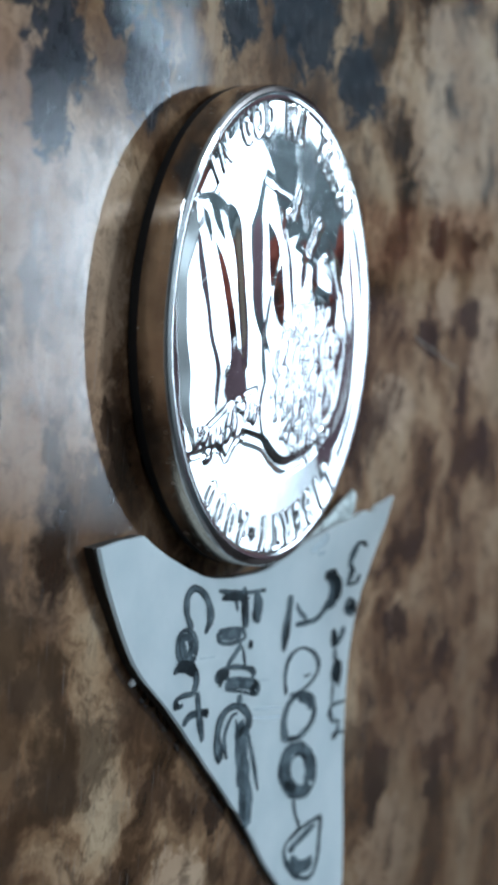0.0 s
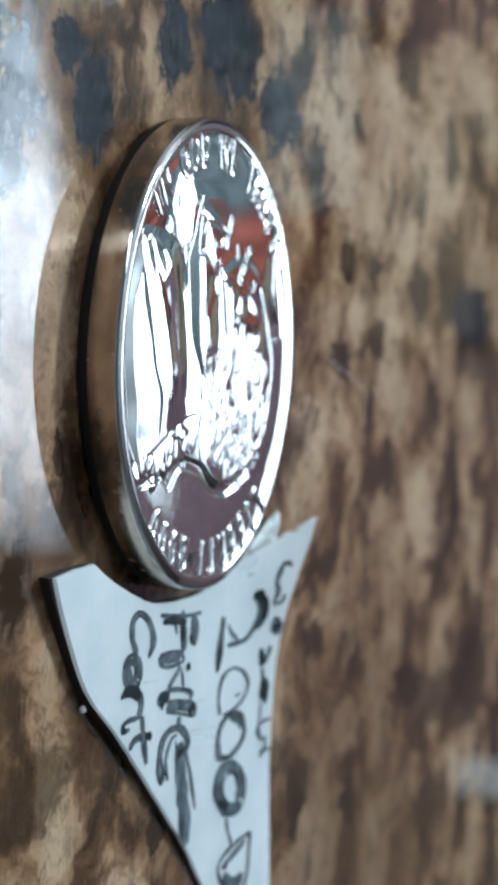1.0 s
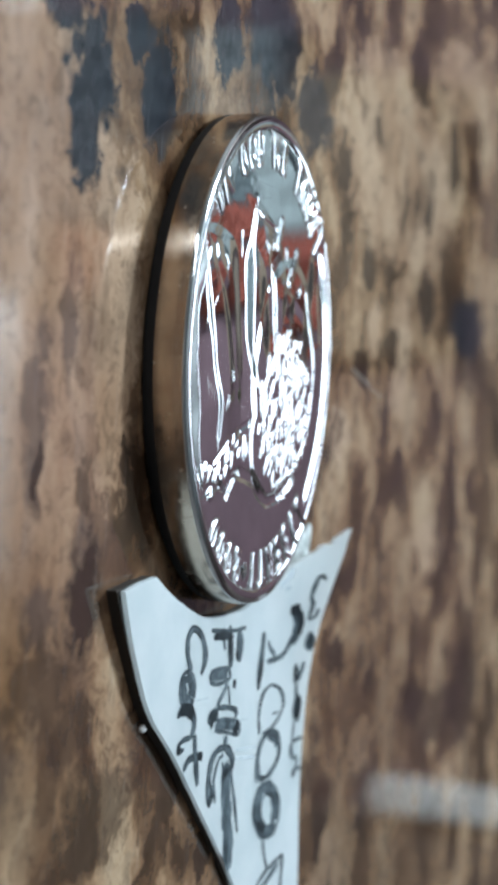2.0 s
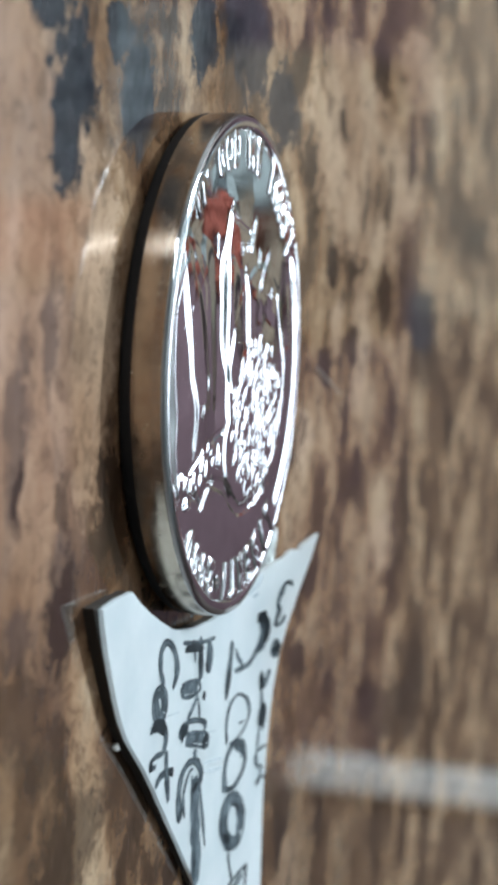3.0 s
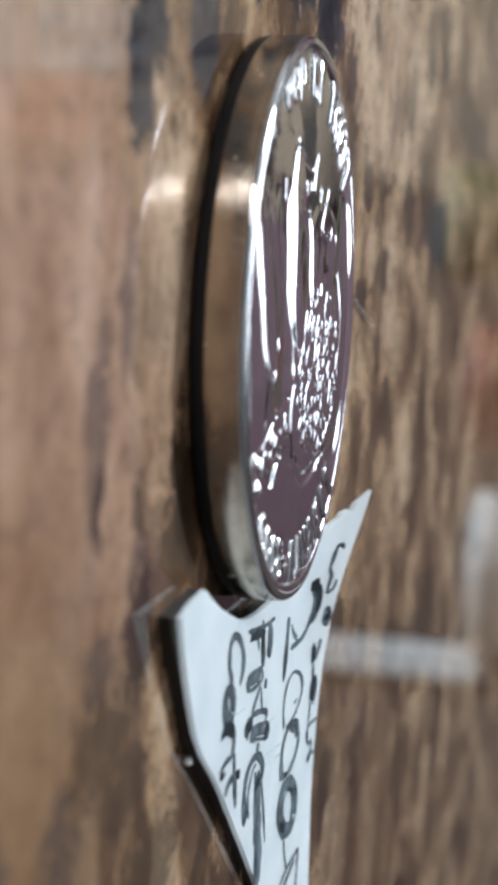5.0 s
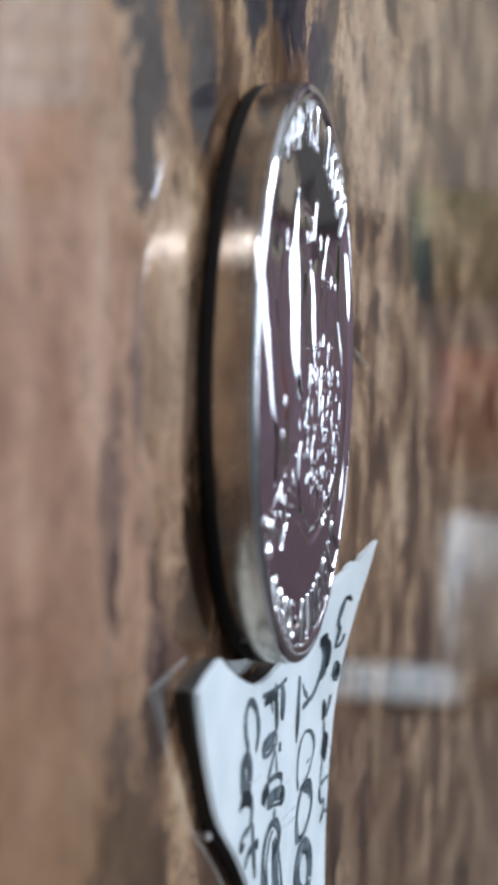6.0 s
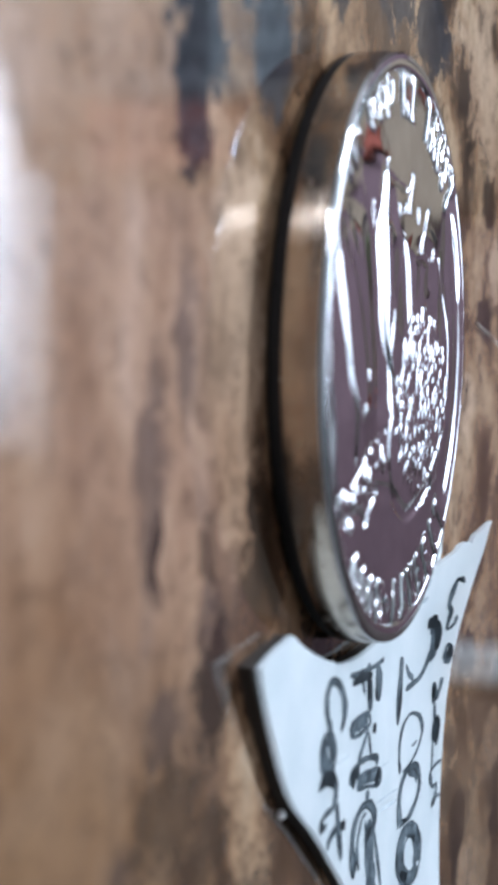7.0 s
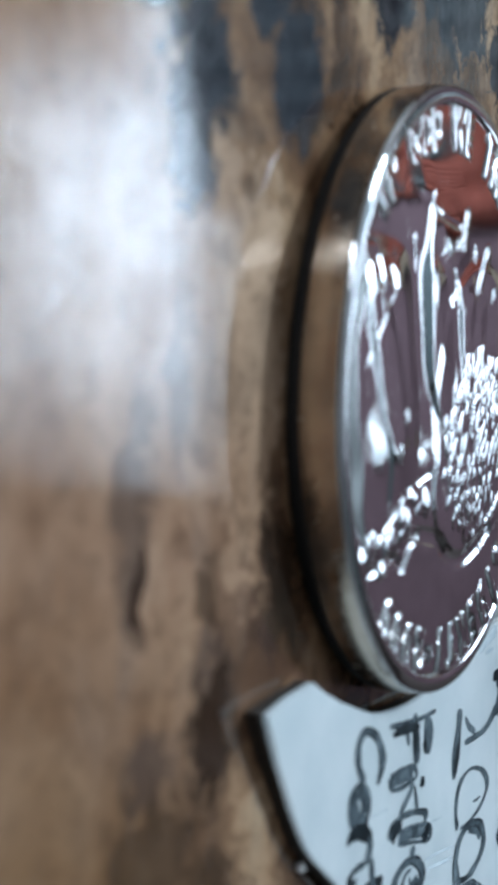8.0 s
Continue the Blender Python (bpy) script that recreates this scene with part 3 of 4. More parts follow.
def relief(x, y):
    """Height in millimetres of the worn raised design: long folds, a mass of beads and a frill."""
    low = np.full_like(x, 9.0)
    for cx, cy, a, b in ((3.2, -0.4, 4.4, 5.1), (1.5, -3.5, 2.6, 2.5)):
        low = np.minimum(low, np.hypot((x - cx) / a, (y - cy) / b))
    h = 0.03 * step((1.05 - low) / 0.12) + 0.03 * step((0.9 - low) / 0.9)
    for tilt, bias, reach, line in CLIMBING + FALLING:
        h = h + slant(x, y, smooth_line(line, 7), tilt, bias, reach)
    lines = (
        (0.020, 0.14, ((5.6, 3.5), (7.3, 1.0), (7.5, -1.2), (6.5, -3.6), (4.2, -5.2))),
        (0.040, 0.22, ((1.5, 6.3), (1.1, 5.2))),
        (0.045, 0.26, ((3.9, 5.1), (2.9, 3.8))),
        (-0.020, 0.12, ((-2.0, 6.2), (-1.2, 6.0), (0.6, 5.8))),
        (-0.025, 0.14, ((-6.6, -5.0), (-5.5, -4.4), (-4.6, -3.9), (-4.1, -3.5), (-3.1, -3.3), (-2.3, -3.0), (-1.5, -2.8))),
        (-0.045, 0.17, ((-7.5, -5.9), (-6.6, -5.8), (-5.1, -5.5), (-4.5, -5.6), (-4.0, -5.9), (-3.3, -5.2), (-2.5, -4.9))),
        (-0.060, 0.30, ((-2.5, -4.9), (-0.6, -5.2), (0.3, -5.7), (1.6, -6.1), (3.3, -5.8), (4.9, -5.15))),
    )
    for high, wide, line in lines:
        h = h + high * ridge(x, y, smooth_line(line), wide, 4 if wide < 0.32 else 2)
    rng = np.random.RandomState(7)
    spots = []
    while len(spots) < 215:
        bx, by = rng.uniform(-0.6, 7.6), rng.uniform(-6.0, 3.4)
        near = min((math.hypot((bx - q[0]) / 0.8, (by - q[1]) / 1.6) for q in spots), default=9)
        if ((bx - 3.5) / 3.8) ** 2 + ((by + 2.1) / 3.6) ** 2 < 1 and near > 0.2:
            spots.append((bx, by, rng.uniform(0.15, 0.26), rng.uniform(0.28, 0.62), rng.normal(-0.25, 0.22), rng.uniform(0.014, 0.030)))
    for k in range(15):
        spots.append((-6.9 + 0.38 * k + rng.normal(0, 0.1), -5.3 + 0.115 * k + rng.normal(0, 0.3), 0.34, 0.55, rng.normal(-0.3, 0.4), rng.uniform(0.03, 0.05)))
    for bx, by in ((-0.4, 5.0), (0.5, 5.2), (2.4, 5.0), (4.6, 3.6), (-4.0, -0.9), (-4.6, -2.1)):
        spots.append((bx, by, 0.2, 0.36, rng.normal(0, 0.4), 0.045))
    bead = np.zeros_like(h)
    for bx, by, w, l, turn, high in spots:
        near = (np.abs(x - bx) < 1.0) & (np.abs(y - by) < 1.0)
        u, v = x[near] - bx, y[near] - by
        c, s = math.cos(turn), math.sin(turn)
        bead[near] = np.maximum(bead[near], high * np.clip(1 - ((u * c + v * s) / w) ** 2 - ((v * c - u * s) / l) ** 2, 0, 1))
    h = h + bead
    return h


def lathe(name, v):
    """A closed ring of quads over rows of points round the coin's axis."""
    n, na = v.shape[:2]
    i, j = np.meshgrid(np.arange(n - 1), np.arange(na), indexing="ij")
    k = (j + 1) % na
    f = np.stack([i * na + j, (i + 1) * na + j, (i + 1) * na + k, i * na + k], -1).reshape(-1, 4)
    return mesh_of(name, (v * MM).reshape(-1, 3).tolist(), f.tolist(), True)


def turned(name, profile, na=360, ripple=0.0):
    a = np.linspace(0, 2 * np.pi, na, endpoint=False)
    rng = np.random.RandomState(3)
    dents = sum(rng.uniform(0.2, 1) * np.sin(k * a + rng.uniform(0, 6)) for k in (3, 7, 12, 19, 31)) * ripple
    return lathe(name, np.stack([np.stack([(r + dents) * np.cos(a), (r + dents) * np.sin(a), np.full(na, z)], -1) for r, z in profile]))


coin = tagged(new("coin"), "shiny worn silver-coloured coin lying flat on the laminate table", "coin")
FIELD = THICK - 0.24
LEAN, DISH = 0.021, 0.034
ring = np.linspace(0, 2 * np.pi, 1080, endpoint=False)
rr, aa = np.meshgrid(np.linspace(0.01, 10.02, 380), ring, indexing="ij")
fx, fy = rr * np.cos(aa), rr * np.sin(aa)
fz = FIELD + relief(fx, fy) * np.clip((9.6 - rr) / 0.35, 0, 1) + LEAN * fx + DISH * (rr / 9.8) ** 16
part("face", lathe("face", np.stack([fx, fy, fz], -1)), NICKEL, coin, "worn raised folds and beads on a polished field")
rim = [(9.86, FIELD - 0.12), (9.93, FIELD + 0.10), (9.98, THICK - 0.09)]
rim += [(r, THICK - 0.05 * ((r - 10.22) / 0.24) ** 2) for r in np.linspace(10.0, 10.42, 10)]
rim += [(10.42 + 0.18 * math.sin(t), THICK - 0.22 + 0.19 * math.cos(t)) for t in np.linspace(0.3, math.pi / 2, 8)]
part("rim", turned("rim", rim, 540, 0.006), NICKEL, coin, "raised polished rim")
edge = [(10.6, THICK - 0.22), (10.603, 1.62), (10.615, 1.45), (10.625, 1.25), (10.61, 0.9), (10.61, 0.72), (10.6, 0.56)]
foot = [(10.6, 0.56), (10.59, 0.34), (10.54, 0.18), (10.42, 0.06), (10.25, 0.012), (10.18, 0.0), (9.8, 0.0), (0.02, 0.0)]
part("edge", turned("edge", edge, 540, 0.004), NICKEL_EDGE, coin, "plain scuffed edge")
# Near-black colour paints the contact shade where coin meets table.
part("foot_edge", turned("foot_edge", foot, 540, 0.004), plain("painted_contact_shade", (0.010, 0.008, 0.007), 0.95, 0, 900), coin, "lower corner of the edge with contact shade painted in")


def raised_letter(char, angle, size=1.65, radius=8.55):
    """A rounded letter standing on the field, its foot towards the coin's middle."""
    curve = bpy.data.curves.new("letter", "FONT")
    curve.body, curve.size, curve.align_x = char, size, "CENTER"
    curve.extrude, curve.bevel_depth, curve.bevel_resolution, curve.offset, curve.resolution_u = 0.0, 0.17, 3, 0.0, 3
    ob = new("letter", curve)
    me = bpy.data.meshes.new_from_object(ob.evaluated_get(bpy.context.evaluated_depsgraph_get()))
    bpy.data.objects.remove(ob)
    bpy.data.curves.remove(curve)
    m = Matrix.Rotation(radians(angle) - math.pi / 2, 4, "Z") @ Matrix.Translation((0, radius, 0)) @ Matrix.Diagonal((0.80, 1.3, 0.42, 1))
    me.transform(m)
    for v in me.vertices:
        v.co.z += FIELD + 0.004 + LEAN * v.co.x + DISH * (math.hypot(v.co.x, v.co.y) / 9.8) ** 16
    me.transform(Matrix.Scale(MM, 4))
    me.polygons.foreach_set("use_smooth", [True] * len(me.polygons))
    return part("letter", me, NICKEL, coin)


for k, char in enumerate("IN GOD WE TRUST"):
    if char != " ":
        raised_letter(char, 138.5 - 6.95 * k)
for k, char in enumerate("LIBERTY"):
    raised_letter(char, -45.5 - 7.4 * k)
for k, char in enumerate("2000"):
    raised_letter(char, -103.5 - 7.2 * k)

star = bmesh.new()
tip = star.verts.new((0, 0, 0.12))
points = [star.verts.new(((0.46 if k % 2 == 0 else 0.17) * math.sin(k * math.pi / 5), (0.46 if k % 2 == 0 else 0.17) * math.cos(k * math.pi / 5), 0)) for k in range(10)]
for k in range(10):
    star.faces.new((tip, points[(k + 1) % 10], points[k]))
star.transform(Matrix.Scale(MM, 4) @ Matrix.Rotation(radians(-97 - 90), 4, "Z") @ Matrix.Translation((0, 9.2, FIELD + 0.03)))
part("star", star, NICKEL, coin)

# ---- the card ----
# flat outline of the cut card in millimetres, from the upper horn round the hollow to the foot
RIM_LINE = [(-12.66, -9.50), (-8.93, -9.13), (-7.31, -9.83), (-4.57, -10.70), (-2.14, -11.16), (1.49, -11.19), (4.10, -10.85), (7.47, -9.76), (9.43, -9.14), (11.22, -8.62),
            (11.46, -8.36), (11.90, -8.27), (12.32, -8.35), (12.45, -7.99), (12.72, -7.87), (12.98, -7.72), (13.41, -7.48), (13.47, -8.24), (13.47, -9.13), (13.29, -11.06),
            (13.10, -12.83), (13.12, -14.61), (13.48, -17.00), (14.40, -20.98), (15.40, -24.70), (15.95, -27.79), (15.95, -29.69), (14.18, -29.25), (8.50, -27.20), (5.70, -25.17),
            (3.48, -23.20), (-2.51, -18.79), (-5.65, -16.53), (-8.92, -14.33), (-11.73, -10.95)]
CARD_THICK = 0.16


def card_base(y):
    """Height of the card's lower face where it lies flat: it rises from its foot to the coin."""
    rise = min(1.0, max(0.0, (y + 28.5) / 15.0))
    return 0.20 + 0.27 * rise * rise * (3 - 2 * rise)


def card_point(u, y, lift=0.0):
    """Where a point of the card lies: its horn bends up away from the table, its other corner a little."""
    bend = 0.0297 * max(0.0, 0.8 * u + 0.6 * y + 2.2) ** 2 + 0.011 * max(0.0, -8.5 - u) ** 2
    return Vector((u, y, card_base(y) + bend + lift)) * MM


def outline():
    """The card's edge: soft curves between its sharp corners."""
    stops, out = (0, 1, 9, 10, 11, 12, 13, 14, 15, 16, 26, 27, 28, 35), []
    line = RIM_LINE + RIM_LINE[:1]
    for a, b in zip(stops, stops[1:]):
        part_line = line[a:b + 1]
        out += smooth_line(part_line, 5)[:-1] if len(part_line) > 2 else part_line[:-1]
    return out


def dense(line, step):
    out = []
    for (x0, y0), (x1, y1) in zip(line, line[1:] + line[:1]):
        n = max(1, int(math.hypot(x1 - x0, y1 - y0) / step))
        out += [(x0 + (x1 - x0) * k / n, y0 + (y1 - y0) * k / n) for k in range(n)]
    return out


def card_parts():
    """The thick white sheet, and a dark wedge added under it as painted shade down to the table."""
    from mathutils.geometry import delaunay_2d_cdt
    edge = [Vector((x + 0.03 * noise.noise((x, y, 0)), y + 0.03 * noise.noise((x, y, 5)))) for x, y in dense(outline(), 0.3)]
    n = len(edge)
    inner = [Vector((x, y)) for x in np.arange(-12.5, 16, 0.45) for y in np.arange(-29.5, -7, 0.45)]
    pts, edges, faces, ov, _, _ = delaunay_2d_cdt(edge + inner, [(i, (i + 1) % n) for i in range(n)], [], 1, 1e-4)
    m = len(pts)

    def closed(name, tops, feet, some):
        out = [list(f) for f in some] + [[i + m for i in reversed(f)] for f in some]
        sides = {(a, b) for f in some for a, b in zip(f, list(f[1:]) + [f[0]])}
        out += [[b, a, a + m, b + m] for a, b in sides if (b, a) not in sides]
        return mesh_of(name, [tuple(v) for v in tops + feet], out)

    sheet = closed("sheet", [card_point(p.x, p.y, CARD_THICK) for p in pts], [card_point(p.x, p.y, -0.04) for p in pts], faces)
    # wedge that fills the gap under the flat part, standing in for its shade
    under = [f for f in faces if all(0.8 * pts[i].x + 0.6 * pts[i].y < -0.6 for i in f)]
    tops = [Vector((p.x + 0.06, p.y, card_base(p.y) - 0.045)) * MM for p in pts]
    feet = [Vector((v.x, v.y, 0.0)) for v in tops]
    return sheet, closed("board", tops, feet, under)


SHEET, SHADE_WEDGE = card_parts()
card = tagged(new("card"), "cut white card with black handwriting beside the coin", "card")
part("sheet", SHEET, CARD, card, "smooth white top sheet with a raised torn horn")
PLY_LINE = [(7.4, -10.25), (8.43, -9.45), (10.89, -8.37), (12.27, -7.73), (13.27, -7.32), (13.62, -7.44), (13.72, -7.97), (13.5, -8.7), (12.6, -10.2), (9.5, -11.0)]


def torn_ply():
    """A torn lower ply of the card that shows under the raised horn."""
    line = [Vector((x + 0.05 * noise.noise((x * 3, y * 3, 1)), y + 0.05 * noise.noise((x * 3, y * 3, 4)))) for x, y in dense(PLY_LINE, 0.2)]
    n = len(line)
    verts = [(p.x * MM, p.y * MM, z * MM) for z in (0.56, 0.44) for p in line]
    return mesh_of("torn_ply", verts, [list(range(n))[::-1], list(range(n, 2 * n))] + [[k, (k + 1) % n, n + (k + 1) % n, n + k] for k in range(n)])


def dirty_paper():
    m = Mat("dirty_paper", (0.6, 0.62, 0.6), 0.7)
    p = m.coords((1000, 1000, 1000))
    m.set("Base Color", m.ramp(m.noise(p, 1.1, 5, 0.65), [(0.36, (0.20, 0.21, 0.20)), (0.50, (0.62, 0.65, 0.63)), (0.62, (0.80, 0.83, 0.82))]))
    return m.mat


part("torn_ply", torn_ply(), dirty_paper(), card, "torn lower ply with grey smudges")
# Dark brown stands in for the shade below the sheet's edge.
part("shade_wedge", SHADE_WEDGE, plain("painted_under_shade", (0.026, 0.016, 0.009), 0.7, 0, 900), card, "dark brown wedge that paints the shade under the card")
FAINT = faint_ink()
LINE_INK = marker_ink("marker_line_ink", (0.004, 0.007, 0.010), (0.016, 0.023, 0.029), (0.06, 0.075, 0.085))
WASH_INK = marker_ink("washed_grey_ink", (0.030, 0.040, 0.047), (0.085, 0.105, 0.118), (0.19, 0.225, 0.245))
POOL_INK = marker_ink("pooled_black_ink", (0.002, 0.004, 0.006), (0.006, 0.010, 0.013), (0.025, 0.034, 0.04))
# ink at the sides of a stroke, ink along its middle, height over the card
MARK, WASH, POOL = (LINE_INK, WASH_INK, 0.010), (WASH_INK, WASH_INK, 0.004), (POOL_INK, POOL_INK, 0.016)
FAINT = (FAINT, FAINT, 0.004)
drawn = []


def stroke(name, ink, width, line):
    """A marker stroke on the card: a thin ribbon of dried ink with uneven sides, paler along its middle."""
    sides, middle, over = ink
    over += 0.00006 * len(drawn)
    width *= 1.9 if ink is POOL else 1.2
    pts = smooth_line(line, 6) if len(line) > 2 else [(line[0][0] + (line[1][0] - line[0][0]) * t, line[0][1] + (line[1][1] - line[0][1]) * t) for t in (0, 0.33, 0.67, 1)]
    n, verts = len(pts), []
    closed = line[0] == line[-1]
    for k, (u, y) in enumerate(pts):
        (u0, y0), (u1, y1) = pts[max(0, k - 1)], pts[min(n - 1, k + 1)]
        d = math.hypot(u1 - u0, y1 - y0) or 1
        nx, ny = -(y1 - y0) / d, (u1 - u0) / d
        w = width * 0.5 * math.hypot(2.2 * nx, ny) * (1.0 + 0.5 * noise.noise((u * 1.3, y * 1.3, 2)))
        if not closed:
            w *= min(1.0, 0.55 + 0.2 * min(k, n - 1 - k))
        c = min(0.8, max(0.1, 0.5 + 0.5 * noise.noise((u * 1.7, y * 1.7, 7))))
        for s in (-1, -c, c, 1):
            verts.append(tuple(card_point(u + s * nx * w, y + s * ny * w, CARD_THICK + over)))
    faces = [(4 * k + j, 4 * k + j + 1, 4 * k + j + 5, 4 * k + j + 4) for k in range(n - 1) for j in (0, 1, 2)]
    me = mesh_of(name, verts, faces)
    ob = part(name, me, sides, card)
    me.materials.append(middle)
    for k, poly in enumerate(me.polygons):
        poly.material_index = 1 if k % 3 == 1 else 0
    drawn.append(ob)
    return ob


stroke("ink_stroke", WASH, 0.37, [(9.99, -11.53), (10.57, -12.08), (10.52, -12.61), (10.76, -13.22)])
stroke("ink_stroke", POOL, 0.28, [(9.51, -11.56), (10.10, -11.51), (10.62, -11.61)])
stroke("ink_stroke", POOL, 0.17, [(10.55, -11.62), (10.96, -12.22), (10.99, -12.87)])
stroke("ink_stroke", MARK, 0.21, [(10.30, -12.85), (9.90, -13.29), (9.18, -13.71), (7.93, -13.81), (6.82, -13.82)])
stroke("ink_stroke", WASH, 0.15, [(6.81, -12.81), (7.33, -13.26), (8.16, -13.60)])
stroke("ink_stroke", MARK, 0.27, [(6.10, -12.36), (5.95, -13.22), (5.78, -14.10), (5.62, -15.03)])
stroke("ink_stroke", POOL, 0.10, [(6.03, -13.67), (5.88, -14.22), (5.76, -14.88)])
stroke("ink_stroke", MARK, 0.16, [(6.46, -17.16), (6.12, -16.58), (6.15, -15.80), (6.68, -15.26), (7.88, -15.03), (9.38, -15.41), (10.10, -16.11), (9.53, -16.75), (8.18, -17.16), (6.81, -17.24)])
stroke("ink_stroke", WASH, 0.10, [(8.32, -16.46), (8.81, -16.48), (9.31, -16.42)])
stroke("ink_stroke", MARK, 0.25, [(6.73, -19.35), (6.40, -18.46), (6.89, -17.62), (8.22, -17.35), (9.53, -17.68), (10.06, -18.50), (9.40, -19.14), (8.14, -19.48), (6.73, -19.35)])
stroke("ink_stroke", WASH, 0.32, [(7.90, -17.54), (9.01, -17.71), (9.64, -18.16)])
stroke("ink_stroke", POOL, 0.13, [(7.29, -19.42), (8.00, -19.49)])
stroke("ink_stroke", WASH, 0.49, [(10.21, -21.91), (9.58, -22.27), (8.63, -22.21), (7.71, -21.75), (7.16, -21.07), (7.18, -20.44), (7.77, -20.07), (8.71, -20.11), (9.66, -20.56), (10.24, -21.25), (10.21, -21.91)])
stroke("ink_stroke", MARK, 0.15, [(10.83, -22.14), (9.94, -22.59), (8.58, -22.48), (7.30, -21.88), (6.55, -21.02), (6.61, -20.22), (7.43, -19.77), (8.76, -19.83), (10.08, -20.42), (10.88, -21.30), (10.83, -22.14)])
stroke("ink_stroke", MARK, 0.12, [(10.14, -21.76), (9.64, -22.02), (8.85, -21.96), (8.10, -21.61), (7.66, -21.11), (7.69, -20.64), (8.19, -20.38), (8.95, -20.43), (9.72, -20.77), (10.18, -21.28), (10.14, -21.76)])
stroke("ink_stroke", POOL, 0.16, [(7.24, -21.57), (7.95, -21.91), (8.54, -22.05)])
stroke("ink_stroke", POOL, 0.11, [(9.15, -20.51), (9.60, -20.75)])
stroke("ink_stroke", MARK, 0.14, [(8.44, -22.59), (8.83, -23.32), (9.59, -24.17)])
stroke("ink_stroke", WASH, 0.60, [(8.61, -25.70), (10.03, -26.23), (11.61, -26.22)])
stroke("ink_stroke", WASH, 0.28, [(8.39, -25.14), (9.64, -24.80), (11.57, -24.32)])
stroke("ink_stroke", MARK, 0.17, [(12.20, -24.01), (10.50, -24.13), (8.85, -24.42), (7.89, -24.88), (8.21, -25.63), (9.59, -26.59), (11.47, -26.99), (12.19, -26.16), (12.26, -25.09), (12.20, -24.01)])
stroke("ink_stroke", POOL, 0.13, [(8.59, -25.18), (9.15, -25.17)])
stroke("ink_stroke", POOL, 0.11, [(11.96, -24.03), (12.20, -24.24)])
stroke("ink_stroke", MARK, 0.19, [(-1.79, -11.72), (0.45, -11.95), (3.13, -11.94)])
stroke("ink_stroke", POOL, 0.17, [(-1.44, -12.07), (-0.18, -12.07), (1.37, -12.23)])
stroke("ink_stroke", MARK, 0.27, [(0.67, -11.72), (0.99, -12.59), (1.24, -13.59)])
stroke("ink_stroke", POOL, 0.12, [(0.81, -12.05), (1.03, -13.12)])
stroke("ink_stroke", WASH, 0.35, [(2.05, -11.98), (2.45, -12.77), (2.37, -13.44)])
stroke("ink_stroke", POOL, 0.14, [(1.92, -12.84), (2.18, -13.33)])
stroke("ink_stroke", MARK, 0.17, [(-0.23, -11.76), (0.27, -12.73)])
stroke("ink_stroke", POOL, 0.15, [(1.92, -14.18), (1.84, -14.56)])
stroke("ink_stroke", WASH, 0.39, [(-1.31, -13.74), (-0.20, -13.79), (0.84, -13.83)])
stroke("ink_stroke", MARK, 0.15, [(-1.58, -13.57), (-0.51, -13.48), (0.80, -13.60), (1.14, -14.04), (-0.27, -14.16), (-1.35, -14.00), (-1.58, -13.57)])
stroke("ink_stroke", MARK, 0.19, [(0.91, -14.25), (0.25, -14.71), (-0.48, -15.15)])
stroke("ink_stroke", MARK, 0.15, [(1.01, -14.37), (1.45, -15.29)])
stroke("ink_stroke", MARK, 0.19, [(-1.45, -15.80), (-1.03, -15.34), (0.35, -15.26), (2.16, -15.55), (2.55, -15.93)])
stroke("ink_stroke", POOL, 0.29, [(-1.25, -15.78), (-0.83, -15.56), (-0.17, -15.48)])
stroke("ink_stroke", WASH, 0.35, [(-0.49, -16.01), (0.93, -16.08), (2.55, -16.40)])
stroke("ink_stroke", MARK, 0.14, [(-0.54, -15.76), (1.11, -15.87), (2.78, -16.19), (2.89, -16.74), (1.00, -16.43), (-0.46, -16.20)])
stroke("ink_stroke", POOL, 0.27, [(2.43, -16.23), (2.69, -16.64)])
stroke("ink_stroke", WASH, 0.39, [(1.16, -16.60), (1.16, -17.06)])
stroke("ink_stroke", MARK, 0.27, [(-0.23, -19.46), (-0.80, -18.48), (-0.62, -17.53), (0.39, -17.08), (1.75, -17.33), (2.42, -17.99), (1.99, -18.46)])
stroke("ink_stroke", MARK, 0.14, [(0.36, -19.45), (-0.10, -18.44), (0.41, -17.58), (1.07, -17.44)])
stroke("ink_stroke", WASH, 0.46, [(1.42, -17.87), (1.95, -19.57), (2.71, -21.43), (3.32, -23.00)])
stroke("ink_stroke", MARK, 0.12, [(0.95, -17.72), (1.69, -19.53), (2.44, -21.39), (2.88, -22.63)])
stroke("ink_stroke", MARK, 0.14, [(2.08, -18.04), (3.15, -19.74), (4.08, -21.41)])
stroke("ink_stroke", POOL, 0.17, [(1.57, -18.17), (1.73, -18.54)])
stroke("ink_stroke", MARK, 0.23, [(-2.89, -13.51), (-2.43, -12.83), (-2.97, -11.94), (-4.07, -11.49), (-4.76, -11.84), (-4.68, -12.59), (-4.11, -13.27)])
stroke("ink_stroke", WASH, 0.27, [(-3.95, -14.32), (-4.16, -14.51), (-4.49, -14.52), (-4.81, -14.35), (-4.99, -14.05), (-4.98, -13.75), (-4.77, -13.56), (-4.44, -13.54), (-4.12, -13.72), (-3.93, -14.01), (-3.95, -14.32)])
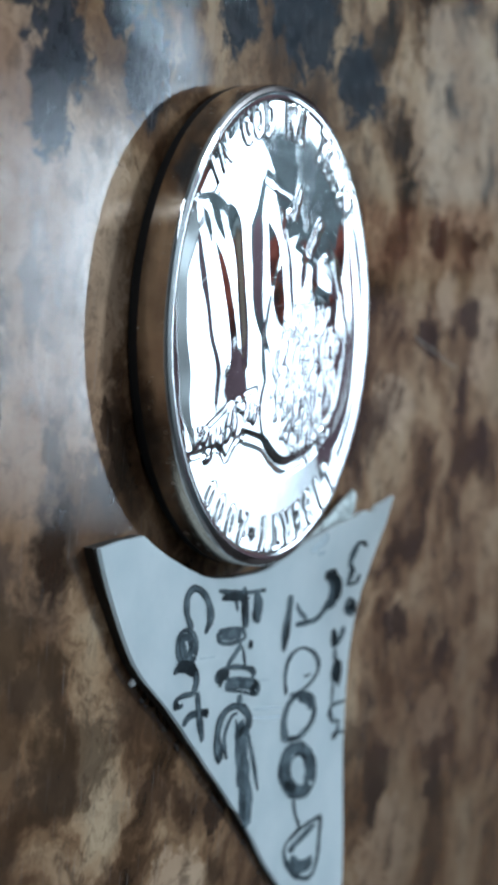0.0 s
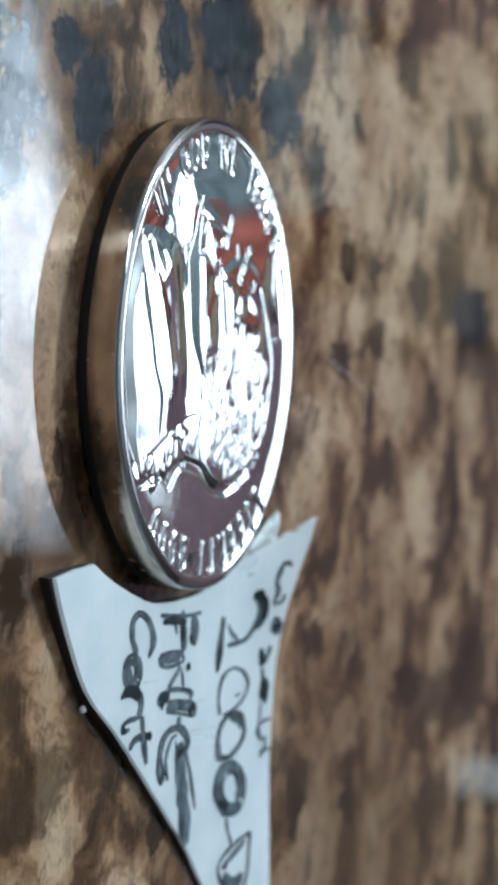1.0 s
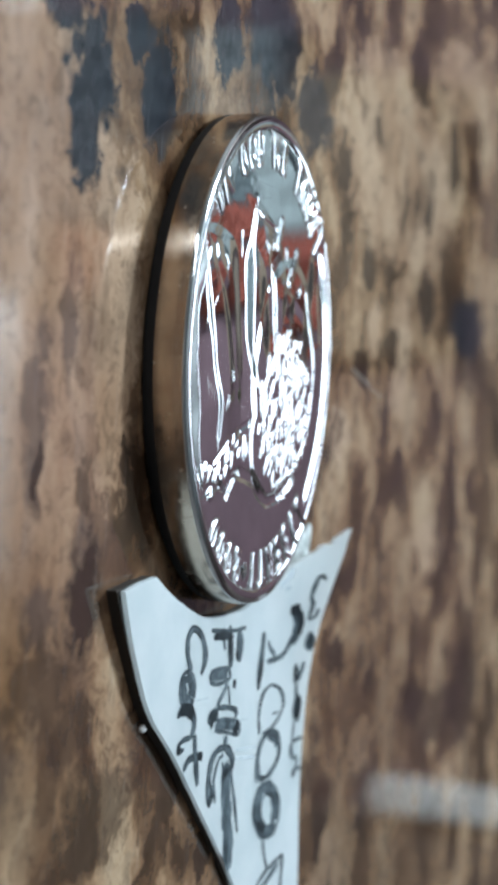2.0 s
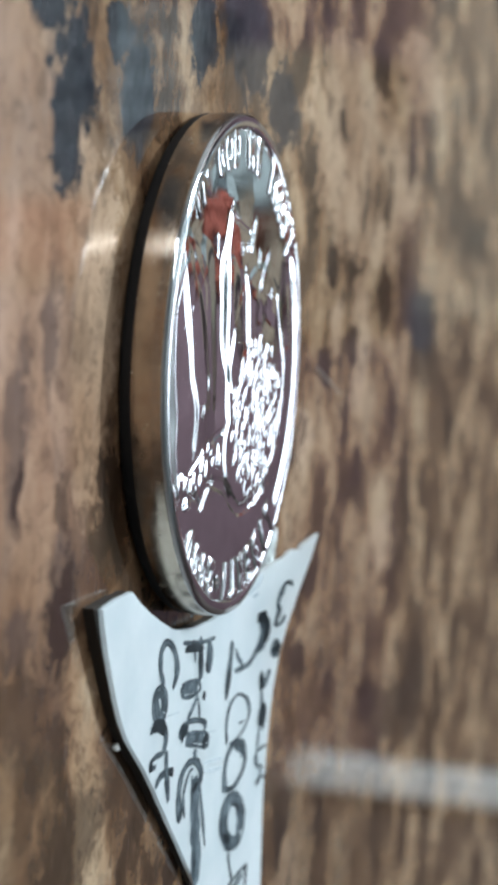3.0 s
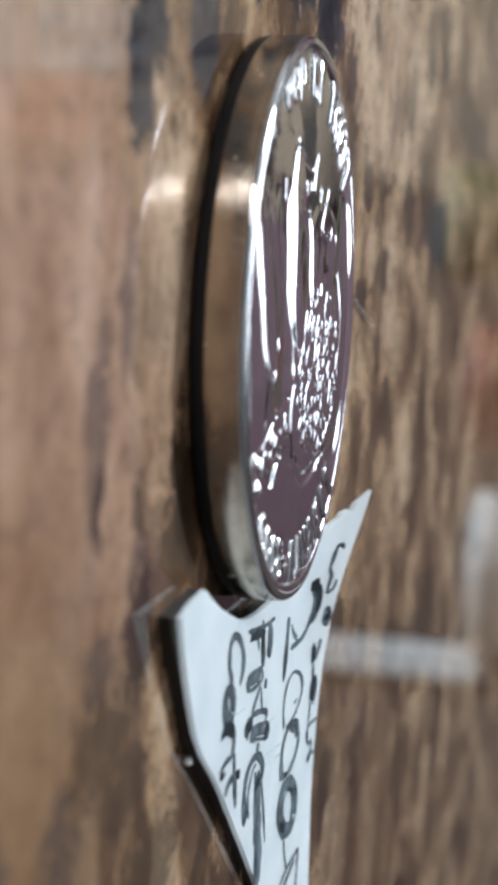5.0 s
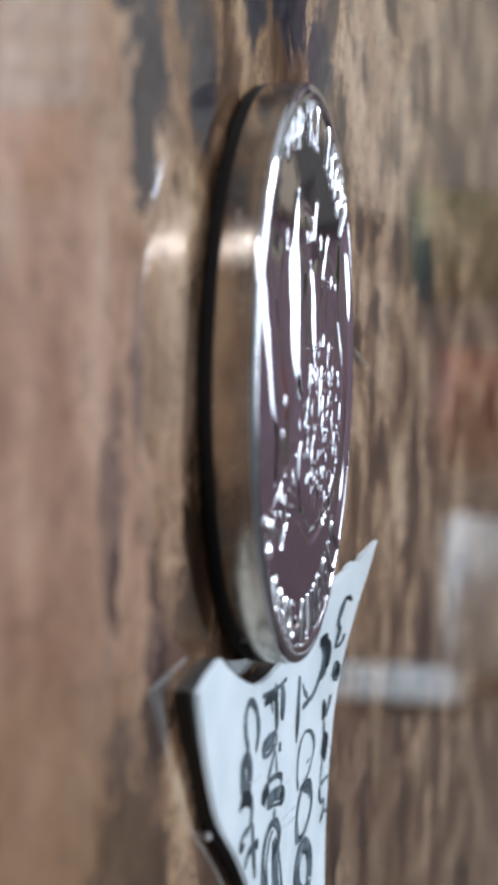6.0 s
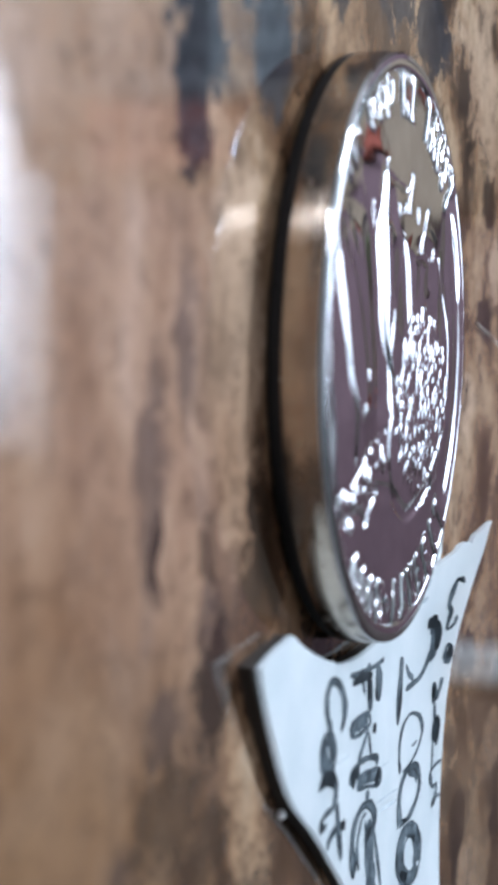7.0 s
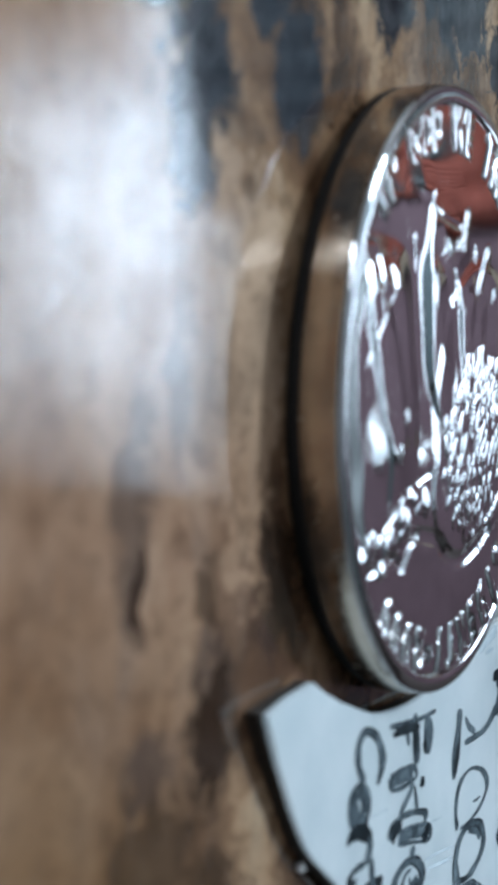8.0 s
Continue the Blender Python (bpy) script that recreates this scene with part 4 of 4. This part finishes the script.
stroke("ink_stroke", MARK, 0.15, [(-3.62, -14.43), (-3.97, -14.72), (-4.51, -14.73), (-5.04, -14.46), (-5.34, -14.02), (-5.31, -13.57), (-4.96, -13.28), (-4.42, -13.26), (-3.89, -13.53), (-3.58, -13.97), (-3.62, -14.43)])
stroke("ink_stroke", MARK, 0.12, [(-4.90, -13.68), (-4.42, -14.36), (-4.04, -13.75)])
stroke("ink_stroke", POOL, 0.25, [(-5.34, -14.77), (-4.41, -14.82), (-3.51, -15.12)])
stroke("ink_stroke", MARK, 0.21, [(-5.29, -15.06), (-5.17, -14.86), (-3.77, -14.99), (-3.35, -15.57), (-3.65, -16.08)])
stroke("ink_stroke", MARK, 0.21, [(-3.65, -16.08), (-4.51, -16.06), (-5.09, -16.21), (-5.04, -16.50), (-4.44, -16.46)])
stroke("ink_stroke", POOL, 0.15, [(-5.15, -16.28), (-4.88, -16.52)])
stroke("ink_stroke", MARK, 0.21, [(-3.19, -16.04), (-2.84, -17.08), (-2.28, -18.28)])
stroke("ink_stroke", WASH, 0.25, [(-4.28, -17.31), (-3.48, -17.00), (-1.95, -17.09)])
stroke("ink_stroke", MARK, 0.12, [(-4.35, -17.37), (-3.66, -16.89), (-1.98, -16.92)])
stroke("ink_stroke", POOL, 0.19, [(-2.67, -16.92), (-1.94, -17.15)])
stroke("ink_stroke", MARK, 0.15, [(12.62, -10.07), (11.98, -9.89), (11.72, -10.27), (11.57, -10.93), (11.90, -11.35), (11.78, -12.02), (12.40, -11.96), (12.65, -11.58)])
stroke("ink_stroke", POOL, 0.14, [(11.93, -9.93), (12.42, -9.90)])
stroke("ink_stroke", WASH, 0.27, [(12.30, -13.23), (12.34, -13.62)])
stroke("ink_stroke", MARK, 0.15, [(12.05, -13.44), (12.20, -12.83), (12.71, -13.13), (12.68, -13.64), (12.05, -13.44)])
stroke("ink_stroke", POOL, 0.14, [(12.49, -13.01), (12.56, -13.45)])
stroke("ink_stroke", MARK, 0.23, [(11.11, -14.36), (11.47, -14.80), (11.54, -15.30)])
stroke("ink_stroke", POOL, 0.14, [(11.20, -14.51), (11.49, -15.13)])
stroke("ink_stroke", WASH, 0.15, [(12.20, -14.26), (12.11, -14.70), (11.86, -15.20)])
stroke("ink_stroke", POOL, 0.25, [(11.95, -16.02), (12.22, -16.59), (12.11, -17.11)])
stroke("ink_stroke", MARK, 0.14, [(11.65, -15.35), (11.95, -16.02), (12.62, -16.73), (12.56, -17.37)])
stroke("ink_stroke", MARK, 0.12, [(12.02, -17.10), (12.21, -18.42)])
stroke("ink_stroke", WASH, 0.25, [(12.04, -18.50), (12.50, -19.09)])
stroke("ink_stroke", MARK, 0.14, [(13.67, -18.24), (12.38, -18.33), (11.99, -18.72), (12.64, -19.22), (13.24, -19.23), (13.33, -19.85)])
stroke("ink_stroke", POOL, 0.23, [(12.66, -20.07), (13.33, -19.85)])
stroke("ink_stroke", WASH, 0.19, [(13.43, -19.86), (14.23, -19.91)])
stroke("faint_line", FAINT, 0.08, [(2.68, -17.48), (4.40, -17.58), (6.10, -17.73)])
stroke("faint_line", FAINT, 0.10, [(2.76, -17.85), (4.50, -18.04), (5.95, -18.15)])
stroke("faint_line", FAINT, 0.06, [(-3.28, -14.58), (-1.66, -14.63)])
stroke("faint_line", FAINT, 0.06, [(2.49, -16.12), (4.36, -16.23)])
stroke("faint_line", FAINT, 0.27, [(7.77, -10.29), (8.54, -9.94), (9.15, -9.49)])
stroke("faint_line", FAINT, 0.19, [(8.51, -10.46), (9.15, -10.36)])

# ---- dust ----
def fibre(name, line, radius, material, label):
    """A thin bent fibre lying on the table."""
    line = smooth_line(line, 6)
    verts, faces = [], []
    for k, (x, y) in enumerate(line):
        (x0, y0), (x1, y1) = line[max(0, k - 1)], line[min(len(line) - 1, k + 1)]
        d = math.hypot(x1 - x0, y1 - y0)
        nx, ny = -(y1 - y0) / d, (x1 - x0) / d
        for a in range(6):
            c, s = math.cos(a * math.pi / 3), math.sin(a * math.pi / 3)
            verts.append(((x + nx * c * radius) * MM, (y + ny * c * radius) * MM, (radius + s * radius) * MM))
    for k in range(len(line) - 1):
        for a in range(6):
            b = (a + 1) % 6
            faces.append((6 * k + a, 6 * k + b, 6 * k + 6 + b, 6 * k + 6 + a))
    return tagged(part(name, mesh_of(name, verts, faces, True), material), label, "fibre")


LINT = plain("pale_lint", (0.6, 0.52, 0.45), 0.6, 0, 900)
fibre("fibre", [(22.40, 1.25), (23.65, 0.96), (25.56, 0.66), (27.57, 0.25), (29.46, -0.05)], 0.03, LINT, "thin pale fibre lying on the laminate table")
crumb = bmesh.new()
bmesh.ops.create_icosphere(crumb, subdivisions=2, radius=0.00016)
for v in crumb.verts:
    v.co *= 1 + 0.35 * noise.noise(v.co * 9000)
    v.co += Vector((-8.2, -15.2, 0.13)) * MM
tagged(part("crumb", crumb, WHITE), "tiny white crumb lying beside the cut card", "crumb")
